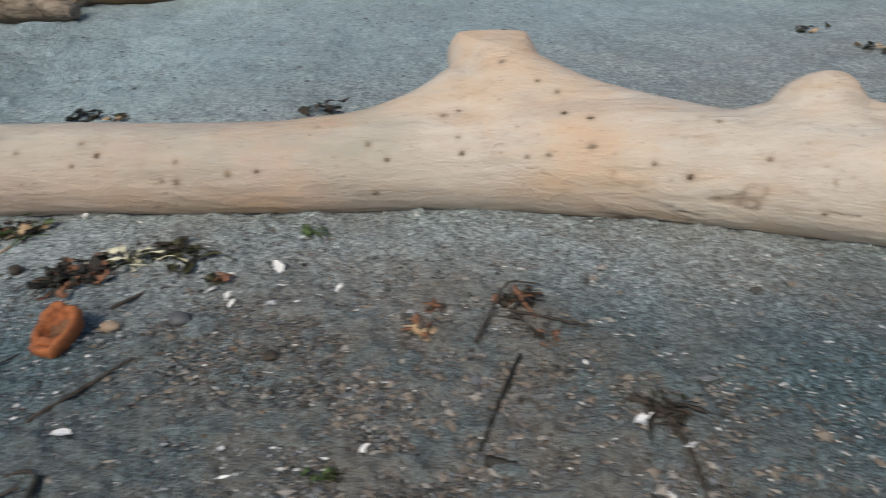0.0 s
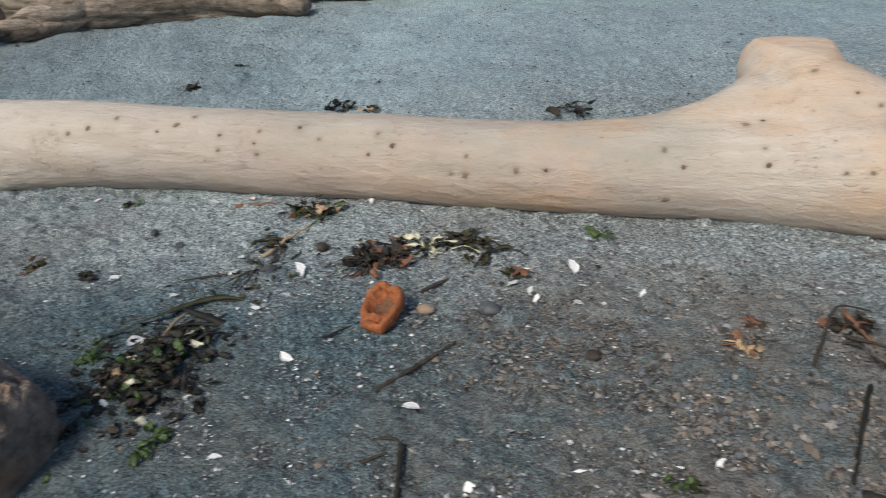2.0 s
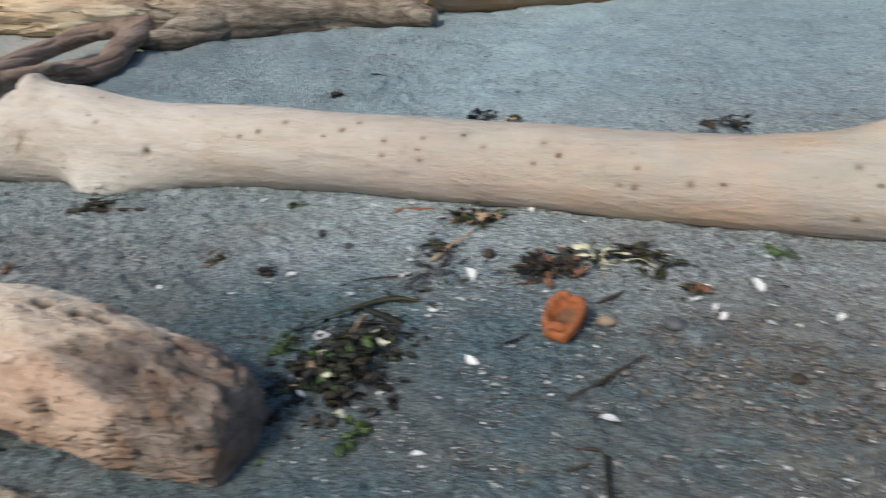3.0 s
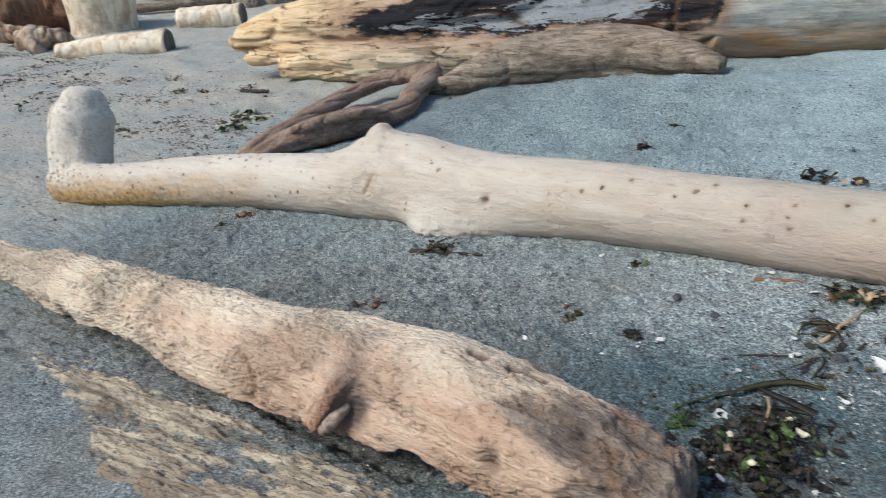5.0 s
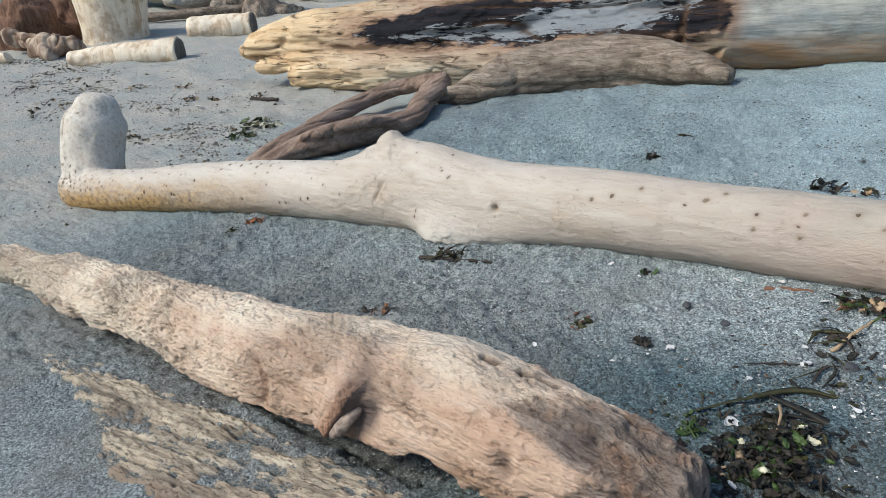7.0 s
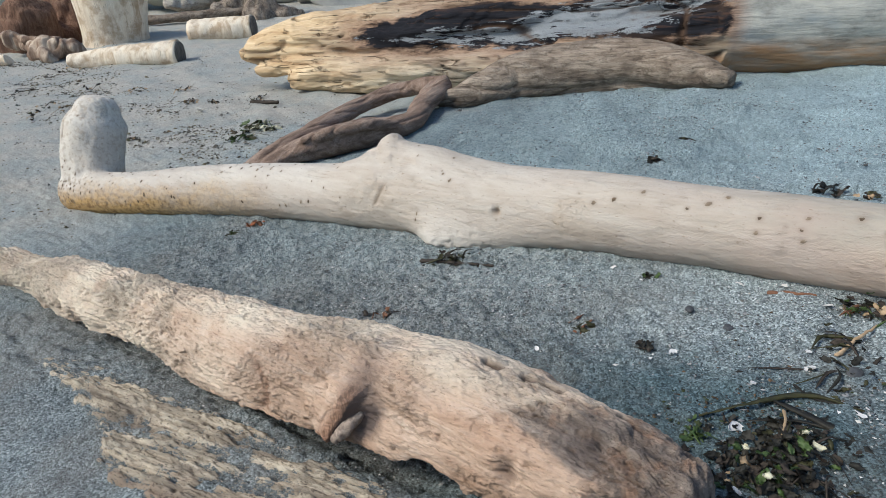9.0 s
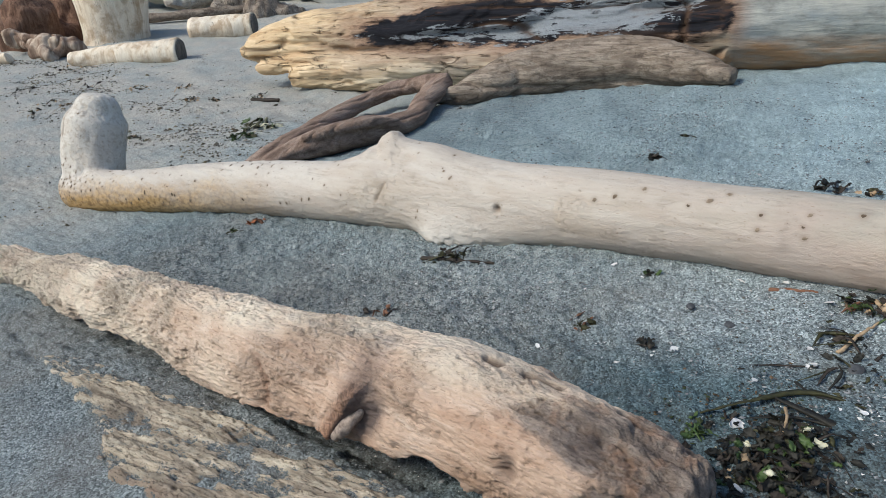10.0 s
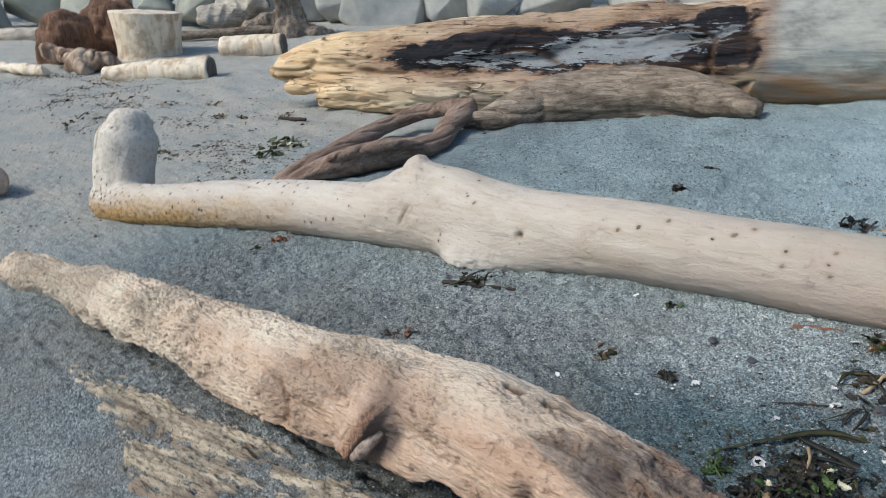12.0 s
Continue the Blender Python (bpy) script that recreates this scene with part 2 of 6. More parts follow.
def wood(name, dark, mid, light, turn=0.0, grain=9.0, crack=0.5, stain=None, axis=0, relief=0.004, pitted=0.3, fibre=0.3, mottle=0.3, crackle=0.0, extra=None, checks=0.5, eaten=0.0):
    """Weathered wood whose grain runs along one axis, turned by degrees about z."""
    m = Mat(name)

    def drawn(k):
        return m.map(tuple(k if n == axis else 1.0 for n in range(3)), turn)

    along = drawn(0.16)
    g = m.noise(along, grain * 6, 5, 0.62, 0.5)
    big = m.noise(m.coord, 2.6, 6, 0.65)
    col = m.ramp(g, (0.34, dark), (0.46, mid), (0.62, light))
    col = m.mix(m.span(big, 0.38, 0.66, 0.15, 0.6), col, mid)
    strand = m.noise(drawn(0.035), grain * 62, 4, 0.7)
    col = m.mix(m.span(strand, 0.40, 0.54, fibre, 0.0), col, dark)
    if stain:
        s = m.noise(m.coord, 4.5, 5, 0.62)
        col = m.mix(m.span(s, 0.49, 0.60, 0.0, 0.6), col, stain)
        pale = m.noise(m.map((1, 1.3, 1.7)), 7.0, 10, 0.75)
        col = m.mix(m.span(pale, 0.54, 0.66, 0.0, 0.35), col, light)
    spots = m.noise(drawn(0.5), 70.0, 3, 0.6)
    col = m.mix(m.span(spots, 0.34, 0.42, mottle, 0.0), col, tuple(v * 0.8 for v in dark))
    col = m.mix(m.span(spots, 0.58, 0.66, 0.0, mottle), col, light)
    if extra:
        col = extra(m, col)
    c = m.noise(drawn(0.05), grain * 5.0, 3, 0.6, 0.15)
    line = m.span(m.calc('ABSOLUTE', m.calc('SUBTRACT', c, 0.5)), 0.0, 0.008, 1.0, 0.0)
    gate = m.span(m.noise(m.coord, 6.0, 3), 0.50, 0.60)
    line = m.calc('MULTIPLY', m.calc('MULTIPLY', line, gate), crack)
    if checks:
        jag = m.node("ShaderNodeTexNoise", Vector=m.coord, Scale=45.0, Detail=4.0, Roughness=0.7)
        soft = m.node("ShaderNodeVectorMath")
        soft.operation = 'SCALE'
        m.put(soft.inputs[0], jag.outputs["Color"])
        soft.inputs["Scale"].default_value = 0.02
        sum_ = m.node("ShaderNodeVectorMath")
        sum_.operation = 'ADD'
        m.put(sum_.inputs[0], drawn(0.11))
        m.put(sum_.inputs[1], soft.outputs[0])
        edge = m.t.nodes.new("ShaderNodeTexVoronoi")
        edge.feature = 'DISTANCE_TO_EDGE'
        m.put(edge.inputs["Vector"], sum_.outputs[0])
        edge.inputs["Scale"].default_value = grain * 9.0
        wide = m.span(m.noise(m.coord, 13.0, 6, 0.7), 0.42, 0.66, -0.05, 0.12)
        rift = m.span(m.calc('SUBTRACT', edge.outputs["Distance"], wide), 0.0, 0.035, 1.0, 0.0)
        line = m.calc('MAXIMUM', line, m.calc('MULTIPLY', rift, checks))
    if crackle:
        bent = m.node("ShaderNodeVectorMath")
        bent.operation = 'ADD'
        m.put(bent.inputs[0], drawn(0.7))
        jig = m.node("ShaderNodeTexNoise", Vector=m.coord, Scale=22.0, Detail=5.0, Roughness=0.7)
        scl = m.node("ShaderNodeVectorMath")
        scl.operation = 'SCALE'
        m.put(scl.inputs[0], jig.outputs["Color"])
        scl.inputs["Scale"].default_value = 0.07
        m.put(bent.inputs[1], scl.outputs[0])
        vor = m.t.nodes.new("ShaderNodeTexVoronoi")
        vor.feature = 'DISTANCE_TO_EDGE'
        m.put(vor.inputs["Vector"], bent.outputs[0])
        vor.inputs["Scale"].default_value = 10.0
        skin = m.calc('MULTIPLY', m.span(vor.outputs["Distance"], 0.0, 0.032, 1.0, 0.0), m.span(m.noise(m.coord, 6.0, 5, 0.65), 0.50, 0.56))
        line = m.calc('MAXIMUM', line, m.calc('MULTIPLY', skin, crackle))
    step = m.span(m.noise(drawn(0.18), grain * 8, 4, 0.6, 0.1), 0.47, 0.53)
    cell = m.node("ShaderNodeTexVoronoi", Vector=drawn(0.6), Scale=105.0)
    hole = m.calc('MULTIPLY', m.span(cell.outputs["Distance"], 0.14, 0.26, 1.0, 0.0), m.span(m.noise(m.coord, 11.0, 6, 0.7), 0.48, 0.54))
    hole = m.calc('MULTIPLY', hole, pitted)
    col = m.mix(m.calc('MAXIMUM', line, hole), col, tuple(v * 0.30 for v in dark))
    pits = m.noise(m.coord, 150, 3, 0.65)
    more = ()
    if eaten:
        where = m.span(m.noise(m.coord, 3.6, 5, 0.65), 0.45, 0.57, 0.0, 1.0)
        a = m.span(m.noise(drawn(0.6), 24.0, 6, 0.68, 0.2), 0.40, 0.49, 1.0, 0.0)
        b = m.span(m.noise(drawn(0.7), 75.0, 4, 0.65, 0.2), 0.37, 0.46, 1.0, 0.0)
        d = m.span(m.noise(drawn(0.12), 85.0, 2, 0.6, 0.2), 0.37, 0.41, 1.0, 0.0)
        loss = m.calc('MULTIPLY', m.calc('MAXIMUM', m.calc('MULTIPLY', a, 0.7), m.calc('MAXIMUM', b, m.calc('MULTIPLY', d, 0.2))), where)
        col = m.mix(m.calc('MULTIPLY', loss, min(1.0, 0.5 * eaten)), col, tuple(0.75 * p + 0.25 * q for p, q in zip(dark, mid)))
        more = ((loss, -1.0, 0.0085 * eaten),)
    return m.done(col, 0.88, (*more, (line, -1.0, relief), (hole, -1.0, relief), (step, 0.6 * min(1.0, pitted + 0.25), relief * 0.5), (g, 0.6, relief), (strand, 0.6, relief * 0.3), (pits, 0.6, 0.0015 + 0.003 * eaten)))


def sand_material():
    m = Mat("coarse_grey_sand")
    grains = m.node("ShaderNodeTexVoronoi", Vector=m.coord, Scale=225.0)
    tone = m.ramp(grains.outputs["Color"], (0.0, (0.048, 0.055, 0.056)), (0.30, (0.170, 0.196, 0.198)), (0.56, (0.315, 0.358, 0.360)), (0.80, (0.50, 0.545, 0.545)), (1.0, (0.74, 0.77, 0.76)))
    clump = m.noise(m.coord, 75.0, 6, 0.7)
    tone = m.mix(m.span(clump, 0.38, 0.50, 0.55, 0.0), tone, (0.062, 0.067, 0.067))
    tone = m.mix(m.span(clump, 0.53, 0.64, 0.0, 0.30), tone, (0.46, 0.48, 0.465))
    place = m.node("ShaderNodeSeparateXYZ", Vector=m.coord)
    rough = m.calc('MULTIPLY', m.span(place.outputs[0], -1.5, -2.3), m.calc('MULTIPLY', m.span(place.outputs[0], -4.6, -3.8), m.span(place.outputs[1], 0.3, 0.7)))
    heavy = m.noise(m.coord, 48.0, 7, 0.74)
    tone = m.mix(m.calc('MULTIPLY', rough, m.span(heavy, 0.38, 0.48, 0.50, 0.0)), tone, (0.040, 0.043, 0.043))
    tone = m.mix(m.calc('MULTIPLY', rough, m.span(heavy, 0.47, 0.58, 0.0, 0.62)), tone, (0.54, 0.53, 0.50))
    speck = m.node("ShaderNodeTexVoronoi", Vector=m.coord, Scale=150.0)
    tone = m.mix(m.span(speck.outputs["Color"], 0.90, 0.96, 0.0, 0.38), tone, (0.46, 0.47, 0.45))
    drift = m.noise(m.coord, 1.1, 4, 0.6)
    tone = m.mix(m.span(drift, 0.42, 0.66, 0.0, 0.22), tone, (0.285, 0.305, 0.295))
    xyz = m.node("ShaderNodeSeparateXYZ", Vector=m.coord)
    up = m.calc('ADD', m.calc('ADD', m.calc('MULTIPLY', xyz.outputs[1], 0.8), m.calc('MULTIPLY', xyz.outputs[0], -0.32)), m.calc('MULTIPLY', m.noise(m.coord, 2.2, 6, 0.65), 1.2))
    # the tone grows lighter and bluer up the beach, less so far left
    paler = m.calc('MULTIPLY', m.span(up, 2.3, 3.5, 0.0, 1.0), m.span(m.calc('ADD', xyz.outputs[0], m.calc('MULTIPLY', drift, 3.0)), -4.4, -2.9, 0.8, 1.0))
    tone = m.mix(m.calc('MULTIPLY', paler, 0.5), tone, (0.215, 0.250, 0.254))
    tone = m.mix(paler, tone, m.mix(1.0, tone, (1.16, 1.26, 1.30), 'MULTIPLY'))
    bare = m.calc('ADD', xyz.outputs[1], m.calc('MULTIPLY', m.calc('SUBTRACT', m.noise(m.coord, 3.0, 5, 0.65), 0.5), 1.1))
    bare = m.calc('MULTIPLY', m.span(bare, 1.0, 1.4, 0.0, 0.85), m.calc('MULTIPLY', m.span(xyz.outputs[0], -3.9, -2.9), m.span(xyz.outputs[0], -0.6, -1.6, 0.45, 1.0)))
    tone = m.mix(bare, tone, m.mix(1.0, tone, (1.44, 1.46, 1.45), 'MULTIPLY'))
    ragged = m.calc('MULTIPLY', m.calc('SUBTRACT', m.noise(m.coord, 1.7, 6, 0.65), 0.5), 1.5)
    across = m.calc('ADD', xyz.outputs[0], ragged)
    shore = m.calc('MULTIPLY', m.calc('MULTIPLY', m.span(across, -2.15, -1.4), m.span(across, 2.2, 1.0)), m.span(m.calc('ADD', xyz.outputs[1], ragged), -0.9, 0.15))
    damp = m.calc('ADD', xyz.outputs[1], m.calc('MULTIPLY', m.calc('SUBTRACT', m.noise(m.coord, 2.6, 5, 0.65), 0.5), 0.7))
    damp = m.calc('MULTIPLY', m.span(damp, 1.40, 1.08), shore)
    tone = m.mix(damp, tone, m.mix(1.0, tone, (0.40, 0.51, 0.55), 'MULTIPLY'))
    tread = m.noise(m.coord, 3.4, 5, 0.62)
    tone = m.mix(m.span(tread, 0.40, 0.52, 0.16, 0.0), tone, (0.105, 0.118, 0.125))
    brown = m.noise(m.map((1, 1, 1)), 2.3, 3, 0.6)
    brown = m.calc('MULTIPLY', m.span(brown, 0.46, 0.66, 0.0, 0.30), m.span(up, 3.2, 2.2))
    warm = m.calc('MULTIPLY', m.span(m.calc('ADD', xyz.outputs[0], m.calc('MULTIPLY', drift, 0.8)), -0.5, 0.1), m.calc('MULTIPLY', m.span(xyz.outputs[1], 1.6, 1.25), m.span(m.calc('ADD', xyz.outputs[0], m.calc('MULTIPLY', m.calc('SUBTRACT', xyz.outputs[1], 0.9), 0.6)), 0.62, 0.35)))
    warm = m.calc('MULTIPLY', warm, m.span(m.calc('ADD', xyz.outputs[1], ragged), -0.6, 0.3))
    brown = m.calc('MAXIMUM', brown, m.calc('MULTIPLY', warm, m.span(m.noise(m.coord, 9.0, 4, 0.6), 0.35, 0.6, 0.2, 0.6)))
    tone = m.mix(brown, tone, (0.26, 0.215, 0.17))
    far = m.calc('MULTIPLY', m.span(m.calc('ADD', xyz.outputs[0], m.calc('MULTIPLY', drift, 3.0)), -2.4, -4.2, 0.0, 1.0), m.span(m.noise(m.coord, 3.0, 5, 0.65), 0.35, 0.6, 0.48, 0.95))
    tone = m.mix(far, tone, m.ramp(clump, (0.36, (0.335, 0.305, 0.255)), (0.60, (0.60, 0.565, 0.495))))
    tuft = m.noise(m.coord, 24.0, 5, 0.62)
    lump = m.noise(m.coord, 120.0, 4, 0.68)
    return m.done(tone, 0.93, ((m.calc('MULTIPLY', heavy, rough), 1.0, 0.020), (tuft, 0.9, 0.018), (clump, 1.0, 0.013), (lump, 0.8, 0.008), (grains.outputs["Distance"], -0.8, 0.0035)), 0.2)


def algae(m, col):
    """A golden-brown algae stain along the low side of the log's far end; the middle is darker and greyer."""
    xyz = m.node("ShaderNodeSeparateXYZ", Vector=m.coord)
    wob = m.calc('MULTIPLY', m.calc('SUBTRACT', m.noise(m.map((0.5, 1, 1)), 12.0, 5, 0.68), 0.5), 0.26)
    low = m.calc('SUBTRACT', xyz.outputs[2], m.calc('MULTIPLY', xyz.outputs[0], 0.082))
    amount = m.calc('MULTIPLY', m.span(m.calc('ADD', low, wob), 0.22, 0.09), m.span(m.calc('ADD', xyz.outputs[0], wob), -1.5, -2.5))
    col = m.mix(m.calc('MULTIPLY', amount, 0.95), col, m.ramp(m.noise(m.coord, 45.0, 3, 0.6), (0.36, (0.25, 0.14, 0.045)), (0.56, (0.53, 0.335, 0.13))))
    post = m.calc('MULTIPLY', m.span(xyz.outputs[0], -2.85, -2.95), m.span(m.noise(m.coord, 40.0, 4, 0.6), 0.40, 0.47, 0.40, 0.0))
    col = m.mix(post, col, (0.36, 0.27, 0.18))
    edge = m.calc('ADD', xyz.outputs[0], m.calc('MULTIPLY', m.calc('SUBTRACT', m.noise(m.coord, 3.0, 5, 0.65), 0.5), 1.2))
    # middle stretch mixed towards a darker grey-green and rose tone
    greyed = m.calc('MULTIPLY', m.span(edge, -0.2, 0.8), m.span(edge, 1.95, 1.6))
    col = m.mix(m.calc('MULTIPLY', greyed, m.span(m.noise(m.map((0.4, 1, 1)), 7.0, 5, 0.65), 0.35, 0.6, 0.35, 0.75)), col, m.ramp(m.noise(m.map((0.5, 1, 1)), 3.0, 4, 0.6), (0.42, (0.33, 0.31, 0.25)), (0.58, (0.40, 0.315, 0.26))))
    rusty = m.calc('MULTIPLY', m.span(edge, 0.6, 1.5), m.span(m.noise(m.map((0.5, 1, 1)), 4.0, 5, 0.65), 0.42, 0.66, 0.0, 0.55))
    return m.mix(rusty, col, (0.60, 0.36, 0.19))


def pale_material():
    """Bleached wood: cream to rose-grey, hair cracks, darker checks and grime round the knots."""
    m = Mat("bleached_log_wood")
    crack, tan, chalk, grey, halo, flaky, blocks = (m.held(k) for k in ("crack", "tan", "chalk", "grey", "halo", "flaky", "blocks"))
    g = m.noise(m.map((0.14, 1, 1)), 26.0, 6, 0.6, 0.4)
    col = m.ramp(g, (0.30, (0.485, 0.405, 0.325)), (0.47, (0.525, 0.450, 0.370)), (0.66, (0.57, 0.505, 0.425)))
    cloud = m.noise(m.map((0.55, 1, 1)), 2.6, 6, 0.66)
    col = m.mix(m.span(cloud, 0.44, 0.64, 0.0, 0.55), col, (0.50, 0.405, 0.33))
    pale = m.noise(m.map((0.6, 1, 1)), 5.0, 8, 0.7)
    col = m.mix(m.span(pale, 0.50, 0.64, 0.0, 0.45), col, (0.64, 0.585, 0.505))
    dirt = m.noise(m.map((0.5, 1, 1)), 16.0, 7, 0.72)
    col = m.mix(m.span(dirt, 0.54, 0.68, 0.0, 0.30), col, (0.34, 0.28, 0.22))
    col = m.mix(m.calc('MULTIPLY', tan, m.span(dirt, 0.35, 0.6, 0.3, 0.9)), col, (0.47, 0.36, 0.245))
    col = m.mix(m.calc('MULTIPLY', chalk, m.span(dirt, 0.36, 0.62, 0.85, 0.45)), col, (0.68, 0.635, 0.555))
    col = m.mix(m.calc('MULTIPLY', grey, 0.30), col, (0.48, 0.41, 0.35))
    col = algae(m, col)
    fleck = m.noise(m.map((0.4, 1, 1)), 120.0, 3, 0.6)
    col = m.mix(m.span(fleck, 0.29, 0.36, 0.5, 0.0), col, (0.26, 0.19, 0.13))
    nick = m.noise(m.map((0.10, 1, 1)), 70.0, 4, 0.65, 0.2)
    nick = m.calc('MULTIPLY', m.span(m.calc('ABSOLUTE', m.calc('SUBTRACT', nick, 0.5)), 0.0, 0.012, 1.0, 0.0), m.span(m.noise(m.coord, 8.0, 4, 0.65), 0.55, 0.62))
    col = m.mix(m.calc('MULTIPLY', nick, 0.28), col, (0.24, 0.175, 0.12))
    col = m.mix(m.calc('MULTIPLY', halo, 0.55), col, (0.22, 0.165, 0.115))
    col = m.mix(m.calc('MULTIPLY', crack, 0.8), col, (0.19, 0.135, 0.09))
    net = m.calc('MULTIPLY', m.calc('MULTIPLY', m.crackle(30.0, 0.7, 0.035, 0.05, 14.0), flaky), m.span(m.noise(m.coord, 9.0, 5, 0.7), 0.48, 0.56))
    box = m.calc('MULTIPLY', m.crackle(46.0, 0.7, 0.06, 0.05, 24.0), m.calc('MULTIPLY', blocks, m.span(m.noise(m.coord, 20.0, 5, 0.7), 0.46, 0.54)))
    net = m.calc('MAXIMUM', net, m.calc('MULTIPLY', box, 0.5))
    col = m.mix(m.calc('MULTIPLY', net, 0.10), col, (0.24, 0.18, 0.13))
    skin = m.noise(m.map((0.5, 1, 1)), 55.0, 6, 0.7)
    return m.done(col, 0.88, ((net, -0.8, 0.003), (skin, 0.8, 0.010), (nick, -0.6, 0.003), (g, 0.3, 0.003), (m.noise(m.coord, 210.0, 3, 0.7), 0.6, 0.0022)), 0.22)


def near_material():
    """Honey driftwood: fine fibres, warm patches, pits darkened by painted shade, a rotten grey-brown end and a dark
    branch socket.
    """
    m = Mat("pitted_log_wood")
    recess_shade, rot, stain, bark, yellow, flaky = (m.held(k) for k in ("recess_shade", "rot", "stain", "bark", "yellow", "flaky"))
    long = m.map((0.10, 1, 1))
    g = m.noise(long, 52.0, 6, 0.66, 0.4)
    hair = m.noise(m.map((0.035, 1, 1)), 420.0, 4, 0.7)
    col = m.ramp(g, (0.26, (0.545, 0.375, 0.265)), (0.48, (0.635, 0.465, 0.345)), (0.70, (0.715, 0.565, 0.445)))
    tint = m.noise(m.map((0.5, 1, 1)), 2.2, 4, 0.6)
    col = m.mix(m.span(tint, 0.42, 0.58, 0.0, 0.45), col, (0.56, 0.36, 0.235))
    warm = m.noise(m.map((0.45, 1, 1)), 5.5, 6, 0.68)
    col = m.mix(m.span(warm, 0.47, 0.62, 0.0, 0.60), col, (0.44, 0.265, 0.165))
    chalk = m.noise(m.map((0.4, 1, 1)), 8.0, 8, 0.72)
    col = m.mix(m.span(chalk, 0.55, 0.66, 0.0, 0.50), col, (0.74, 0.63, 0.52))
    # yellowish left end, and a crest lightened in colour as if skylit
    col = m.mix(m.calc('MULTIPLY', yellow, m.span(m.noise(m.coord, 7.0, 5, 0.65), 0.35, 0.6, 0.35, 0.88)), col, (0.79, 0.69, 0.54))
    col = m.mix(m.span(hair, 0.40, 0.52, 0.12, 0.0), col, (0.30, 0.205, 0.14))
    fleck = m.noise(m.map((0.35, 1, 1)), 150.0, 3, 0.6)
    col = m.mix(m.span(fleck, 0.32, 0.40, 0.50, 0.0), col, (0.20, 0.13, 0.09))
    dot = m.noise(m.map((0.6, 1, 1)), 75.0, 5, 0.7)
    col = m.mix(m.calc('MULTIPLY', flaky, m.span(dot, 0.35, 0.42, 0.50, 0.0)), col, (0.21, 0.14, 0.10))
    grime = m.noise(m.coord, 3.2, 6, 0.7)
    col = m.mix(m.span(grime, 0.56, 0.70, 0.0, 0.22), col, (0.30, 0.235, 0.19))
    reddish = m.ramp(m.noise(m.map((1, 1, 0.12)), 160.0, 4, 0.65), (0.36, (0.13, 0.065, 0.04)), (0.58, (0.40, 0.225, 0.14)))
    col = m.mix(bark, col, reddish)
    rag = m.calc('ADD', rot, m.calc('MULTIPLY', m.calc('SUBTRACT', m.noise(m.coord, 26.0, 6, 0.7), 0.5), 0.9))
    rotten = m.ramp(m.noise(m.map((0.5, 1, 1)), 34.0, 6, 0.68), (0.34, (0.115, 0.090, 0.076)), (0.50, (0.25, 0.198, 0.162)), (0.68, (0.42, 0.345, 0.285)))
    col = m.mix(m.span(rag, 0.30, 0.72, 0.0, 0.92), col, rotten)
    rust = m.calc('MULTIPLY', m.span(rag, 0.25, 0.6), m.span(m.noise(m.coord, 9.0, 4, 0.6), 0.52, 0.62, 0.0, 0.6))
    col = m.mix(rust, col, (0.33, 0.185, 0.11))
    # weathered socket stain together with painted shade of knob, pits and slits
    stain_shade = m.span(m.calc('ADD', stain, m.calc('MULTIPLY', m.calc('SUBTRACT', m.noise(m.coord, 38.0, 5, 0.7), 0.5), 0.5)), 0.06, 0.70, 0.0, 0.93)
    col = m.mix(stain_shade, col, (0.105, 0.082, 0.076))
    # pits, splits and slits get their shade from this dark mix
    col = m.mix(m.calc('MULTIPLY', recess_shade, 0.55), col, (0.19, 0.125, 0.085))
    net = m.calc('MULTIPLY', m.calc('MULTIPLY', m.crackle(110.0, 0.55, 0.09, 0.016, 70.0), flaky), m.span(m.noise(m.coord, 24.0, 5, 0.7), 0.50, 0.56))
    check = m.calc('MULTIPLY', m.crackle(120.0, 0.07, 0.06, 0.012, 50.0), m.span(m.noise(m.map((0.5, 1, 1)), 13.0, 5, 0.7), 0.57, 0.65))
    net = m.calc('MAXIMUM', net, check)
    col = m.mix(m.calc('MULTIPLY', net, 0.10), col, (0.22, 0.145, 0.10))
    pits = m.noise(m.coord, 240.0, 4, 0.7)
    crumble = m.noise(m.map((0.45, 1, 1)), 85.0, 5, 0.7)
    return m.done(col, 0.9, ((net, -0.5, 0.003), (m.calc('MULTIPLY', crumble, m.span(flaky, 0.25, 1.0, 0.5, 1.7)), 1.0, 0.012), (fleck, 0.8, 0.0040), (g, 0.5, 0.003), (dot, 0.8, 0.006), (hair, 0.4, 0.0012), (pits, 0.5, 0.0015)), 0.2)


